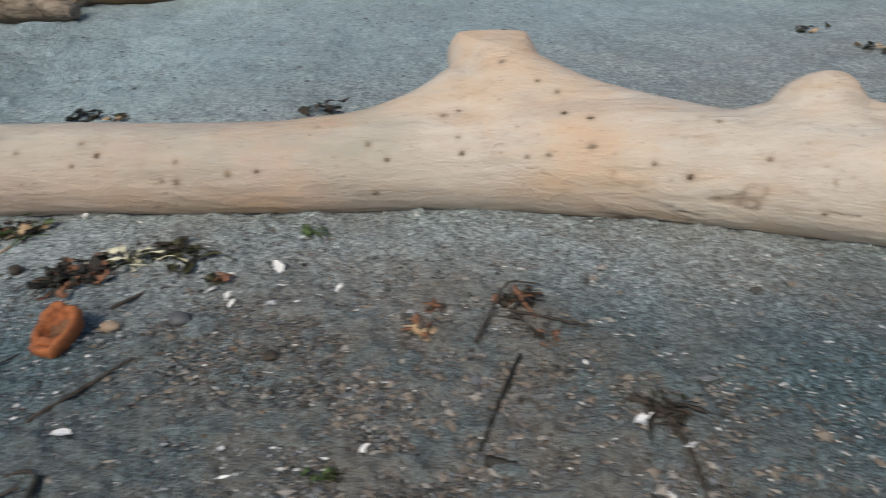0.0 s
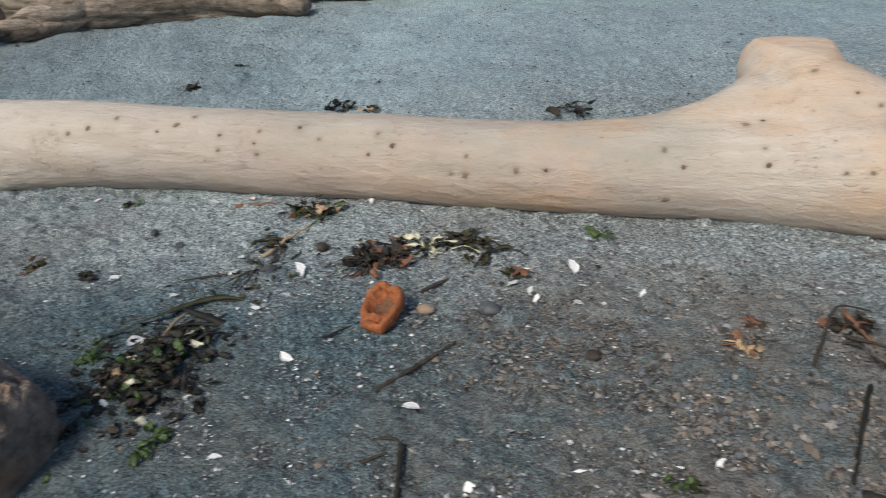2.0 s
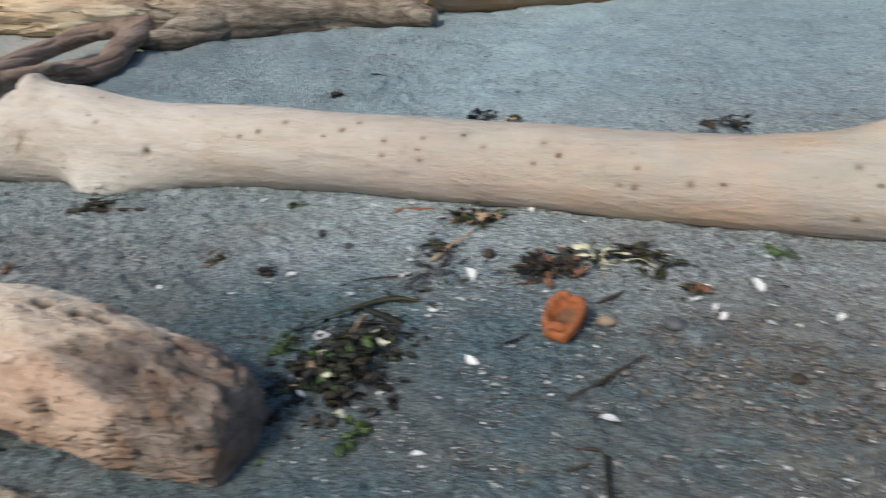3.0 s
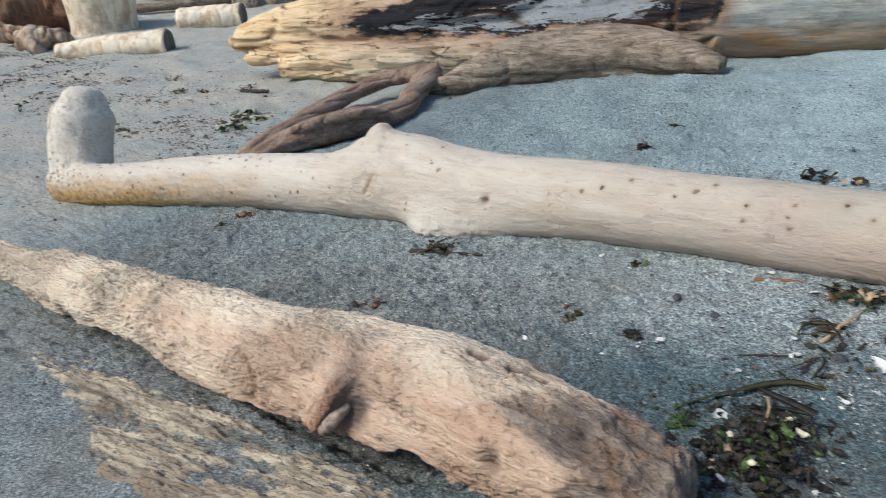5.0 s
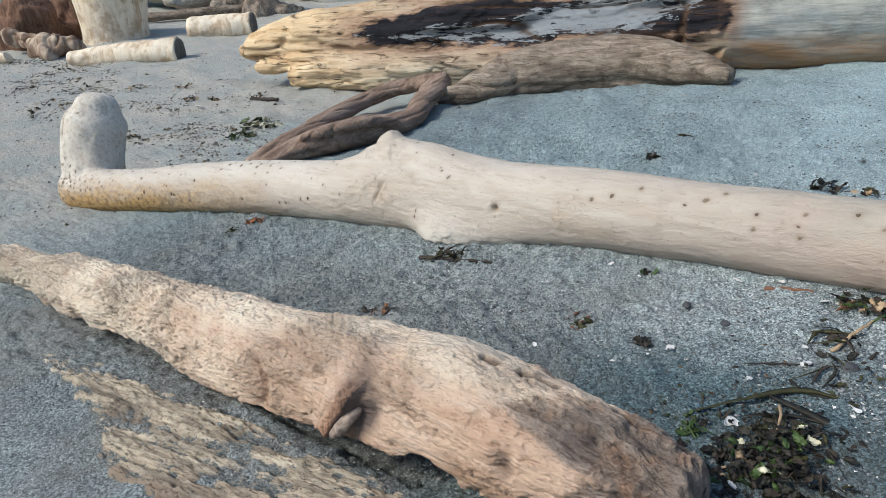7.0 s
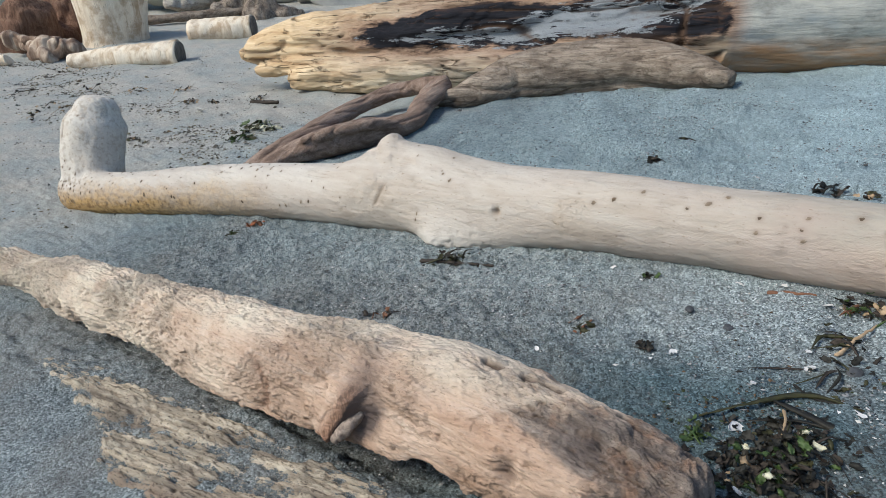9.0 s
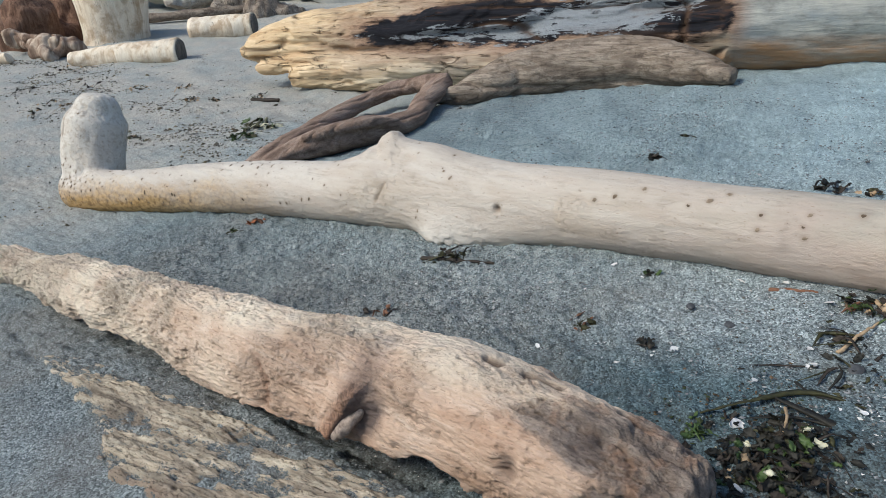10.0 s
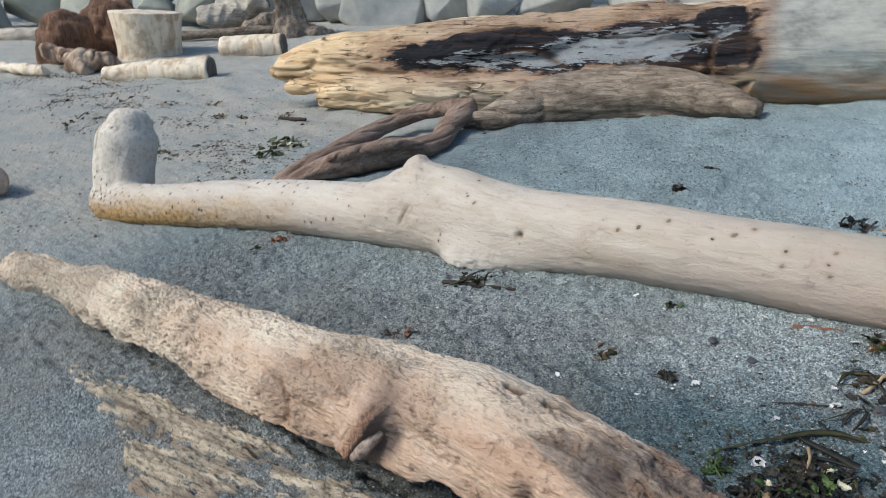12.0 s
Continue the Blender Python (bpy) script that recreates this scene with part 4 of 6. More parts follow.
# the larger knots by place: along the log and height
PLACES = [(-2.03, 0.13), (-1.96, 0.15), (-1.87, 0.18), (-1.71, 0.16), (-1.65, 0.18), (-1.6, 0.2), (-1.49, 0.17), (-1.49, 0.13), (-1.37, 0.16), (-1.36, 0.19), (-1.36, 0.13), (-1.23, 0.21), (-0.98, 0.22), (-1.0, 0.17), (-0.75, 0.15), (-0.71, 0.15), (-0.49, 0.19),
          (-0.2, 0.27), (-0.15, 0.24), (-0.18, 0.15), (-0.01, 0.33), (0.03, 0.34), (0.03, 0.3), (0.04, 0.27), (0.2, 0.28), (0.25, 0.29), (0.29, 0.37), (0.28, 0.4), (0.35, 0.37), (0.35, 0.32), (0.14, 0.45), (0.23, 0.42), (0.49, 0.3), (0.85, 0.24), (0.73, 0.34), (0.64, 0.39), (0.57, 0.28), (-1.16, 0.19), (-0.93, 0.2), (-0.71, 0.2), (-0.57, 0.18)]
rnd = random.Random(5)
stations = smooth_path(LOG, 400)
spots = []
for x, z in PLACES:
    hit, normal, _, _ = log_tree.ray_cast(Vector((x, 0.9, z)) - Vector(log_base), Vector((0, 1, 0)))
    if hit is not None:
        spots.append((hit, normal, rnd.uniform(0.62, 1.0), 1.5, rnd.uniform(0.6, 1.1)))
while len(spots) < 240:
    s = stations[int(rnd.random() ** 1.9 * 399)]
    ang = radians(rnd.uniform(-15, 100))
    way = Vector((rnd.uniform(-0.2, 0.2), -math.cos(ang), math.sin(ang))).normalized()
    hit, normal, _, _ = log_tree.ray_cast(Vector(s[:3]) - Vector(log_base) + way * 0.45, -way)
    if hit is None or (hit + Vector(log_base)).z < gz(hit.x + log_base[0], hit.y + log_base[1]) + 0.03 or (s[0] > -2.6 and rnd.random() < 0.5):
        continue
    left_end = s[0] < -2.5
    spots.append((hit, normal, rnd.uniform(0.45, 1.05) if left_end else rnd.uniform(0.2, 0.5), 0.8, rnd.uniform(0.6, 1.3) if left_end else rnd.uniform(0.5, 0.9)))
for k, (hit, normal, size, round_, long_) in enumerate(spots):
    ob = part("knot", knots[k % 5], KNOT, bleached_log)
    across = normal.cross(Vector((1, 0, 0.08))).normalized()
    turn = Matrix((across, normal.cross(across), normal)).transposed().to_4x4() @ Matrix.Rotation(rnd.gauss(0, 0.35), 4, 'Z')
    ob.matrix_local = Matrix.Translation(hit - normal * 0.0014) @ turn @ Matrix.Diagonal((size * long_, size * round_, size, 1))
co, halo = verts_of(me), np.zeros(len(me.vertices))
for hit, _, size, round_, _ in spots:
    near = np.abs(co[:, 0] - hit.x) < 0.05
    d = np.linalg.norm(co[near] - np.array(hit), axis=1)
    halo[near] = np.maximum(halo[near], np.exp(-(d / (0.009 * size * (0.6 + 0.6 * round_))) ** 2))
give(me, "halo", halo)

# ---------- the near pitted log and the sunk slab ----------
NEAR = [(-4.62, 0.56, -0.21, 0.085), (-4.40, 0.59, -0.205, 0.092), (-4.15, 0.63, -0.19, 0.080), (-3.95, 0.635, -0.172, 0.088), (-3.80, 0.625, -0.160, 0.116), (-3.45, 0.627, -0.128, 0.122), (-3.13, 0.632, -0.100, 0.127), (-2.78, 0.615, -0.066, 0.137), (-2.43, 0.604, -0.032, 0.147),
        (-2.19, 0.622, -0.010, 0.152), (-1.88, 0.645, 0.012, 0.153), (-1.62, 0.638, 0.022, 0.146), (-1.44, 0.628, 0.020, 0.132), (-1.32, 0.620, 0.006, 0.114), (-1.225, 0.615, -0.012, 0.084)]
line = smooth_path(NEAR, 600)
steps = np.concatenate([np.arange(-4.6, -3.2, 0.0048), np.arange(-3.2, -1.235, 0.0031)])
cy, cz, rr = (np.interp(steps, line[:, 0], line[:, k]) for k in (1, 2, 3))
# a blunt broken end on the right, a torn one on the left
for k, depth in ((np.arange(len(steps) - 26, len(steps)), 1), (np.arange(25, -1, -1), -1)):
    t = np.linspace(0, 1, 26)
    steps[k] = steps[k[0]] + depth * 0.045 * np.sin(t * math.pi / 2)
    rr[k] = rr[k[0]] * np.clip(np.cos(t * math.pi / 2 * 0.93), 0.02, 1) ** 0.42
turn = np.radians(np.concatenate([np.linspace(-62, 165, 270), np.linspace(172, 291, 26)]))
U, A = np.meshgrid(steps, turn, indexing='ij')
U, A = U.ravel(), A.ravel()
CY, CZ, RR = (np.repeat(v, len(turn)) for v in (cy, cz, rr))
ny, nz = -np.cos(A), np.sin(A)
p = np.stack([U, CY + RR * ny, CZ + RR * nz], 1)
arc = A * 0.145
X0, Z0 = p[:, 0], p[:, 2]
front = (A < radians(95)).astype(float)
end = ease(U + 0.13 * fbm(p, (6, 10, 10), 4, 302), -1.66, -1.42)
left = ease(-U + 0.30 * fbm(p, (4, 7, 7), 4, 303), 2.25, 3.2)
patch = ease(fbm(p, (6, 9, 9), 4, 304) + 0.4 * left, -0.15, 0.6)
# broad form: flats, a hump on the crest, sag along the face
out = 0.012 * fbm(p, (2.6, 7, 7), 2, 305) + 0.006 * fbm(p, (8, 16, 16), 2, 306)
out = out + 0.012 * blob(U, -1.83, 0.10, A, radians(100), 0.5) - 0.010 * blob(U, -1.97, 0.07, A, radians(80), 0.5)
out = out - left * 0.012 * ease(vnoise(p, (7, 11, 11), 307), 0.1, 0.5)
# torn steps along the grain
warp = U + 0.02 * fbm(p, (14, 30, 30), 2, 308)
torn = fbm(np.stack([warp, p[:, 1], p[:, 2]], 1), (6, 46, 46), 3, 309)
level = torn * 2.6
level = (np.floor(level) + ease(level - np.floor(level), 0.42, 0.58)) / 2.6
sheet = fbm(p, (3.2, 20, 20), 2, 310) * 2.2
sheet = (np.floor(sheet) + ease(sheet - np.floor(sheet), 0.44, 0.56)) / 2.2
out = out + (0.0018 + 0.0012 * left + 0.003 * end) * level + (0.0022 + 0.003 * left) * sheet
# fine fibres and hairline splits
fibre = 1 - np.abs(vnoise(p, (7, 130, 130), 311))
split = (1 - np.abs(vnoise(p, (3.0, 48, 48), 312) + 0.02 * vnoise(p, (40, 40, 40), 313))) ** 14 * ease(vnoise(p, (6, 14, 14), 314), -0.1, 0.4)
# flaking: small plates with gaps between them
jig = 0.010 * fbm(p, (60, 60, 60), 2, 315)
f1, f2, tag = cells(U + jig, arc + jig * 0.8, 62, 316, 0.55)
gap = ease(f2 - f1, 0.13, 0.03) * patch * ease(vnoise(p, (14, 20, 20), 325), -0.3, 0.2)
curl = patch * (tag - 0.5) * 0.0030
bite = ease(fbm(p, (48, 105, 105), 2, 317), 0.30, 0.62) * ease(fbm(p, (8, 12, 12), 3, 318) + 0.5 * left, -0.05, 0.4)
f1, f2, tag = cells(U + 2 * jig, arc + 2 * jig, 38, 319, 0.5)
scoop = ease(f1, 0.40, 0.10) * (tag > 0.80) * np.clip(patch + 0.5 * end, 0, 1)
out = out - 0.0016 * fibre ** 3 - 0.0022 * split - 0.0025 * gap + 1.5 * curl - (0.0050 + 0.0020 * left) * bite - 0.0060 * scoop + 0.0016 * vnoise(p, (70, 110, 110), 320) + (0.4 + 0.6 * np.clip(patch + left, 0, 1)) * 0.0045 * np.maximum(fbm(p, (75, 120, 120), 3, 327), -0.35)
# the rotten end: chunks and pockets
chunk = fbm(p, (15, 22, 22), 4, 321)
pocket = ease(-chunk, 0.05, 0.35)
out = out + end * (0.009 * ease(chunk, -0.45, 0.25) - 0.008 - 0.006 * pocket + 0.010 * fbm(p, (5, 8, 8), 2, 326))
pocket = np.clip(end * pocket, 0, 1)
dark_pit = blob(U, -1.485, 0.045, A, radians(63), 0.30) + 0.7 * blob(U, -1.36, 0.05, A, radians(95), 0.22)
out = out - 0.013 * dark_pit
# the curved brown scar and the small hollow scar
ring = np.hypot(X0 + 2.355, (Z0 + 0.010) * 0.80)
scar = np.exp(-((ring - 0.050) / 0.013) ** 2) * front * ease(X0, -2.370, -2.335)
pock = blob(X0, -1.605, 0.018, Z0, 0.065, 0.030) * front
out = out - 0.012 * scar - 0.016 * pock + 0.008 * blob(X0, -1.65, 0.030, Z0, 0.07, 0.035) * front
# dark slits along the crest
slit = sum(np.exp(-((U - x) / w) ** 4 - ((A - radians(a) - 0.15 * (U - x)) / 0.075) ** 2) for x, w, a in ((-1.732, 0.026, 94), (-1.648, 0.020, 98), (-1.600, 0.030, 101)))
out = out - 0.020 * np.clip(slit, 0, 1)
# the broken branch: a fibrous flank that rises from the left and breaks off sharply on the right
t = ((X0 + 1.985) * -0.53 + (Z0 - 0.105) * -0.85) / 0.185
q = (X0 + 1.985) * 0.85 - (Z0 - 0.105) * 0.53
rise = ease(t, -0.12, 0.16) * ease(t, 1.12, 0.86) * front
flank = rise * np.where(q < 0, np.exp(-(q / 0.068) ** 2), np.exp(-(q / 0.013) ** 2))
socket = blob(q, 0.046, 0.036, t, 0.40, 0.42) * front
out = out + 0.044 * (0.35 + 0.65 * np.clip(t, 0, 1)) * flank - 0.022 * socket - flank * 0.004 * (1 - np.abs(vnoise(np.stack([q, t, 0 * t], 1), (110, 3, 1), 322))) ** 3
co = np.stack([U, CY + (RR + out) * ny, CZ + (RR + out) * nz], 1)
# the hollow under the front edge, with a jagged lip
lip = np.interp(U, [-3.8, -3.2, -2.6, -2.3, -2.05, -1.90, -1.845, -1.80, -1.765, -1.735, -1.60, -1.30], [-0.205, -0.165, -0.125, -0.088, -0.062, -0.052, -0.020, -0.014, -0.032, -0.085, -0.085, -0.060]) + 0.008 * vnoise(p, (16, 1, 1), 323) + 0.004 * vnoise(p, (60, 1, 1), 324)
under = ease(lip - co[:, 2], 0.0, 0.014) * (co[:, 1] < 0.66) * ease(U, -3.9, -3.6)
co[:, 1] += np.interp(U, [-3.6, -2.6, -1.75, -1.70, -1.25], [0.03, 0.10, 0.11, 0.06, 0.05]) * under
me = grid_mesh("driftwood_log", co, len(steps), len(turn), True)
# how far each carved recess is darkened in colour, as shade would
recess_shade = np.clip(0.25 * gap + 0.45 * bite + 0.25 * split + 0.4 * scoop + 0.25 * ease(-level, 0.2, 0.6) * (0.2 + left) + slit + 0.8 * pock + 0.35 * under, 0, 1)
give(me, "recess_shade", recess_shade)
give(me, "rot", np.clip(end * 0.75 + 0.5 * dark_pit + 0.6 * pocket, 0, 1.3))
# real socket stain, plus the knob's shadow side and slit shade as colour
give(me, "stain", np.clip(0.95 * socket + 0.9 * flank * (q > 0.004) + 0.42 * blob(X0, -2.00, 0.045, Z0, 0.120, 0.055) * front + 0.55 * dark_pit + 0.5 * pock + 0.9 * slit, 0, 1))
# reddish flank, brown scar; the undercut's dark red also stands in for shade
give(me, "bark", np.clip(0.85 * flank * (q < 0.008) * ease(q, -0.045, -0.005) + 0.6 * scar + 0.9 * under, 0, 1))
# the angle term paints the sky's brightness along the top of the log
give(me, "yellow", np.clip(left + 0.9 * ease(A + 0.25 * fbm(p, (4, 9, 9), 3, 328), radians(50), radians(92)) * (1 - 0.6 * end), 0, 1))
give(me, "flaky", np.clip(0.35 + 0.7 * patch + 0.6 * end, 0, 1))
near_base = (-2.4, 0.6, gz(-2.4, 0.6))
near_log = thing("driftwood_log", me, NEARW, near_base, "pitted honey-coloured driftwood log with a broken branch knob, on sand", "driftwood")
v, f = tube([(-2.005, 0.512, 0.030, 0.010), (-2.030, 0.490, 0.000, 0.022), (-2.052, 0.476, -0.028, 0.022), (-2.062, 0.472, -0.040, 0.016)], 34, 26, 0.8, (0.4, 0.4))
part("branch_knob", mesh_of("branch_knob", v + 0.0035 * np.stack([fbm(v, (90, 90, 25), 3, 35 + k) for k in range(3)], 1) - np.array(near_base), f), plain("worn_grey_stub", (0.15, 0.11, 0.085), (0.42, 0.335, 0.27), 90, 0.85, 0.7), near_log, "broken branch stub with a worn grey face")

# the slab: a split face that only just breaks through the sand
sx, sy = np.arange(-3.45, -1.25, 0.0062), np.arange(0.02, 0.50, 0.0031)
U, V = (v.ravel() for v in np.meshgrid(sx, sy, indexing='ij'))
flow = V - 0.13 * (U + 2.4)
p = np.stack([U, flow, 0 * U], 1)
low = np.interp(U, [-3.45, -3.15, -2.85, -2.70, -2.66, -2.53, -2.34, -1.9, -1.25], [0.32, 0.285, 0.24, 0.205, 0.158, 0.136, 0.150, 0.16, 0.20])
high = np.interp(U, [-3.45, -3.1, -2.8, -2.4, -2.0, -1.6, -1.5, -1.25], [0.33, 0.42, 0.42, 0.415, 0.445, 0.43, 0.34, 0.10])
inside = np.minimum(V - low, high - V) + 0.030 * fbm(p, (4, 26, 1), 3, 331) + 0.012 * fbm(p, (30, 60, 1), 2, 340)
ridge = 1 - np.abs(vnoise(p, (2.0, 46, 1), 332))
thread = 1 - np.abs(vnoise(p, (5.0, 150, 1), 333))
ledge = fbm(p, (1.7, 13, 1), 3, 334)
ledge = sum(ease(ledge + 0.03 * fbm(p, (30, 60, 1), 2, 339), at, at + 0.09) for at in (-0.45, -0.1, 0.25)) / 3
drift = fbm(p, (4.5, 9, 1), 3, 335)
up = np.clip(inside * 0.55, -0.020, 0.020) + 0.013 * (ledge - 0.45) - 0.007 * ridge ** 4 - 0.0045 * thread ** 3 + 0.0055 * fbm(p, (38, 80, 1), 3, 336) - 0.010 * ease(drift, 0.18, 0.55) - 0.010 * ease(U, -2.9, -3.3)
brink = ease(V - low, -0.010, 0.010)
Zs = sand_height(U, V) + up + 0.004 - (1 - brink) * 0.05
edge = (U < sx[0] + 0.004) | (U > sx[-1] - 0.004) | (V < sy[0] + 0.002) | (V > sy[-1] - 0.002)
Zs = np.where(edge, Zs - 0.12, Zs)
me = grid_mesh("driftwood_slab", np.stack([U, V, Zs], 1), len(sx), len(sy), False)
give(me, "recess_shade", np.clip(0.55 * ridge ** 6 + 0.35 * thread ** 4 + 0.4 * ease(-fbm(p, (8, 60, 1), 2, 337), 0.1, 0.5), 0, 1))
give(me, "dust", np.clip(ease(0.015 - up + 0.008 * fbm(p, (18, 40, 1), 3, 338), 0.0, 0.016), 0, 1))
give(me, "bark", np.clip((1 - ease(V - low, 0.004, 0.045)) * ease(U, -2.75, -2.6), 0, 1))
thing("driftwood_slab", me, SLABW, (-2.4, 0.28, gz(-2.4, 0.28)), "silvery split driftwood slab half sunk in sand", "driftwood")

# ---------- the charred log ----------
BX, BY, BTURN = -6.6, 3.98, 17.0


pieces = [tube([(-0.20, -0.12, 0.135, 0.055), (-0.08, -0.10, 0.165, 0.115), (0.06, -0.07, 0.195, 0.160), (0.44, 0.0, 0.225, 0.235), (0.95, 0.05, 0.235, 0.29), (1.6, 0.06, 0.235, 0.335), (2.4, 0.05, 0.245, 0.36), (3.2, 0.03, 0.265, 0.375), (4.1, 0.0, 0.28, 0.385)], 110, 44, 1.0, (0.35, 0.3)),
          tube([(4.08, 0.04, 0.32, 0.43), (4.5, 0.04, 0.34, 0.45), (5.4, 0.0, 0.40, 0.47), (7.5, 0.0, 0.52, 0.47)], 60, 44, 1.0, (0.06, 0.4)),
          tube([(0.40, -0.24, -0.05, 0.115), (0.62, -0.23, -0.04, 0.150), (1.0, -0.18, -0.02, 0.19), (2.0, -0.14, 0.05, 0.235), (3.0, -0.16, 0.09, 0.24), (4.1, -0.12, 0.12, 0.24)], 70, 34, 0.9, (0.15, 0.4)),
          tube([(0.02, -0.17, 0.02, 0.065), (0.20, -0.18, 0.03, 0.085), (0.5, -0.16, 0.05, 0.13), (0.9, -0.12, 0.09, 0.14)], 24, 24, 0.8, (0.25, 0.4)),
          tube([(0.5, 0.10, 0.34, 0.08), (1.0, 0.18, 0.44, 0.09), (1.8, 0.2, 0.53, 0.085), (1.95, 0.2, 0.55, 0.075), (2.4, 0.18, 0.55, 0.065), (4.0, 0.14, 0.61, 0.06)], 60, 20, 0.8)]
me = fused("charred_log", pieces, 0.016, 1, 0.5)
co, no = verts_of(me), normals_of(me)
u, h = co[:, 0].copy(), co[:, 2].copy()
bent = co + np.stack([0 * u, 0 * u, 0.05 * fbm(co, (1.6, 3, 3), 2, 55)], 1)
old = ease(u, 4.16, 4.06)
bed = vnoise(bent, (0.9, 4.0, 7.5), 51)
rift = ease(np.abs(bed), 0.10, 0.0) * ease(vnoise(co, (1.6, 3, 3), 57), -0.35, 0.1)
steps = fbm(bent, (1.5, 5, 9), 2, 56) * 2.2
steps = (np.floor(steps) + ease(steps - np.floor(steps), 0.42, 0.58)) / 2.2
thin = (1 - np.abs(vnoise(bent, (1.3, 20, 26), 52))) ** 9 * ease(vnoise(co, (2.5, 5, 5), 58), -0.2, 0.3)
knap = ease(fbm(co, (6, 9, 12), 2, 59), 0.1, 0.5) * ease(u, 1.5, 0.6)
co = co + no * (old * (0.016 * fbm(co, (1.2, 4, 4), 2, 53) - 0.022 * rift + (0.038 - 0.016 * ease(u, 0.5, 0.0)) * steps - 0.010 * thin - 0.012 * knap) + (1 - old) * 0.012 * fbm(co, (1.5, 5, 5), 3, 60) + 0.003 * fbm(co, (10, 40, 40), 2, 54))[:, None]
front = (co[:, 1] < 0.12).astype(float)
# the burnt band under a pale crest, and the sand that lies on its ledge
over = np.interp(u, [0.9, 1.35, 1.78, 2.13, 2.9, 3.3, 4.1], [0.36, 0.43, 0.50, 0.545, 0.555, 0.59, 0.615]) - h
beneath = h - np.interp(u, [0.9, 1.35, 1.8, 2.5, 2.95, 3.4, 3.75, 4.1], [0.25, 0.20, 0.20, 0.195, 0.235, 0.235, 0.275, 0.265])
char = np.minimum(np.minimum(over, beneath), np.minimum((u - 1.18) * 0.35, (4.14 - u) * 0.6))
middle = np.interp(u, [1.4, 1.76, 2.12, 2.5, 2.92, 3.33, 3.72, 4.07], [0.27, 0.275, 0.295, 0.285, 0.40, 0.395, 0.435, 0.51])
half = np.interp(u, [1.25, 1.4, 1.76, 2.12, 2.5, 2.92, 3.33, 3.50, 3.72, 4.0, 4.1], [-0.05, -0.02, 0.018, 0.045, 0.068, 0.11, 0.135, 0.105, 0.05, 0.015, -0.03])
dust = half - np.abs(h - middle)
co[:, 1] += 0.07 * ease(dust, -0.02, 0.08) * front * old
set_verts(me, co)
give(me, "char", np.where(front > 0, char, -0.2))
give(me, "dust", np.where(front > 0, dust, -0.2))
give(me, "rift", np.clip(rift + 0.8 * thin, 0, 1) * old)
give(me, "foot", np.maximum(ease(h, 0.24, 0.05) * ease(u, 2.2, 3.8), ease(h, 0.26, 0.16) * ease(u, 3.9, 4.3)))
me.materials.append(burnt_material())
charred = new("charred_log", me)
charred.matrix_world = pose(BX, BY, 0.0, 0, 0, BTURN)
tagged(charred, "huge split honey driftwood log charred black along its side", "driftwood")

# ---------- the brown log with its forked root ----------
BROWN = [(-4.40, 3.76, -0.13, 0.040), (-4.30, 3.86, -0.11, 0.080), (-4.10, 4.06, -0.050, 0.145), (-3.81, 4.36, 0.012, 0.198), (-3.2, 4.62, 0.058, 0.204), (-2.74, 4.59, 0.05, 0.152), (-2.50, 4.53, 0.035, 0.105), (-2.40, 4.51, 0.025, 0.078)]
pieces = [tube(BROWN, 80, 34, 1.0, (0.6, 0.4)),
          tube([(-3.5, 4.52, 0.10, 0.10), (-3.0, 4.60, 0.13, 0.09), (-2.6, 4.58, 0.10, 0.07)], 30, 20)]
me = fused("driftwood_log", pieces, 0.014, 3, 0.6)
co, no = verts_of(me), normals_of(me)
c, s = math.cos(radians(14)), math.sin(radians(14))
q = np.stack([co[:, 0] * c + co[:, 1] * s, -co[:, 0] * s + co[:, 1] * c, co[:, 2]], 1)
co = co + no * (0.008 * fbm(q, (1.5, 5, 5), 2, 61) - 0.030 * (1 - np.abs(vnoise(q, (0.45, 6, 6), 62))) ** 7 - 0.007 * (1 - np.abs(vnoise(q, (1.0, 26, 26), 67))) ** 5 + 0.003 * fbm(q, (14, 30, 30), 2, 63) - 0.02 * ease(q[:, 0], -1.36, -1.22) * ease(vnoise(q, (9, 12, 12), 69), 0.0, 0.4))[:, None]
set_verts(me, co)
thing("driftwood_log", me, BROWNW, (-3.3, 4.5, gz(-3.3, 4.5)), "grey-brown grooved driftwood log leaning against the charred log", "driftwood")

pieces = [tube([(-4.40, 3.92, -0.02, 0.10), (-4.70, 3.72, -0.05, 0.080), (-4.80, 3.40, -0.10, 0.075), (-4.74, 3.08, -0.12, 0.082), (-4.64, 2.66, -0.15, 0.090), (-4.58, 2.30, -0.18, 0.080), (-4.62, 2.05, -0.23, 0.05)], 60, 26, 0.80),
          tube([(-4.42, 3.90, -0.03, 0.11), (-4.32, 3.58, -0.085, 0.090), (-4.18, 3.25, -0.135, 0.085), (-4.24, 2.95, -0.14, 0.110), (-4.32, 2.70, -0.14, 0.125), (-4.44, 2.42, -0.17, 0.095), (-4.52, 2.12, -0.22, 0.06)], 60, 26, 0.80),
          tube([(-4.46, 3.22, -0.16, 0.075), (-4.48, 3.0, -0.15, 0.095), (-4.50, 2.75, -0.16, 0.10), (-4.54, 2.45, -0.18, 0.085)], 24, 22, 0.6),
          tube([(-4.12, 3.02, -0.10, 0.035), (-4.16, 2.80, -0.055, 0.045), (-4.26, 2.60, -0.06, 0.042), (-4.38, 2.42, -0.10, 0.032)], 24, 18, 1.0)]
me = fused("forked_root", pieces, 0.010, 3, 0.6)
co, no = verts_of(me), normals_of(me)
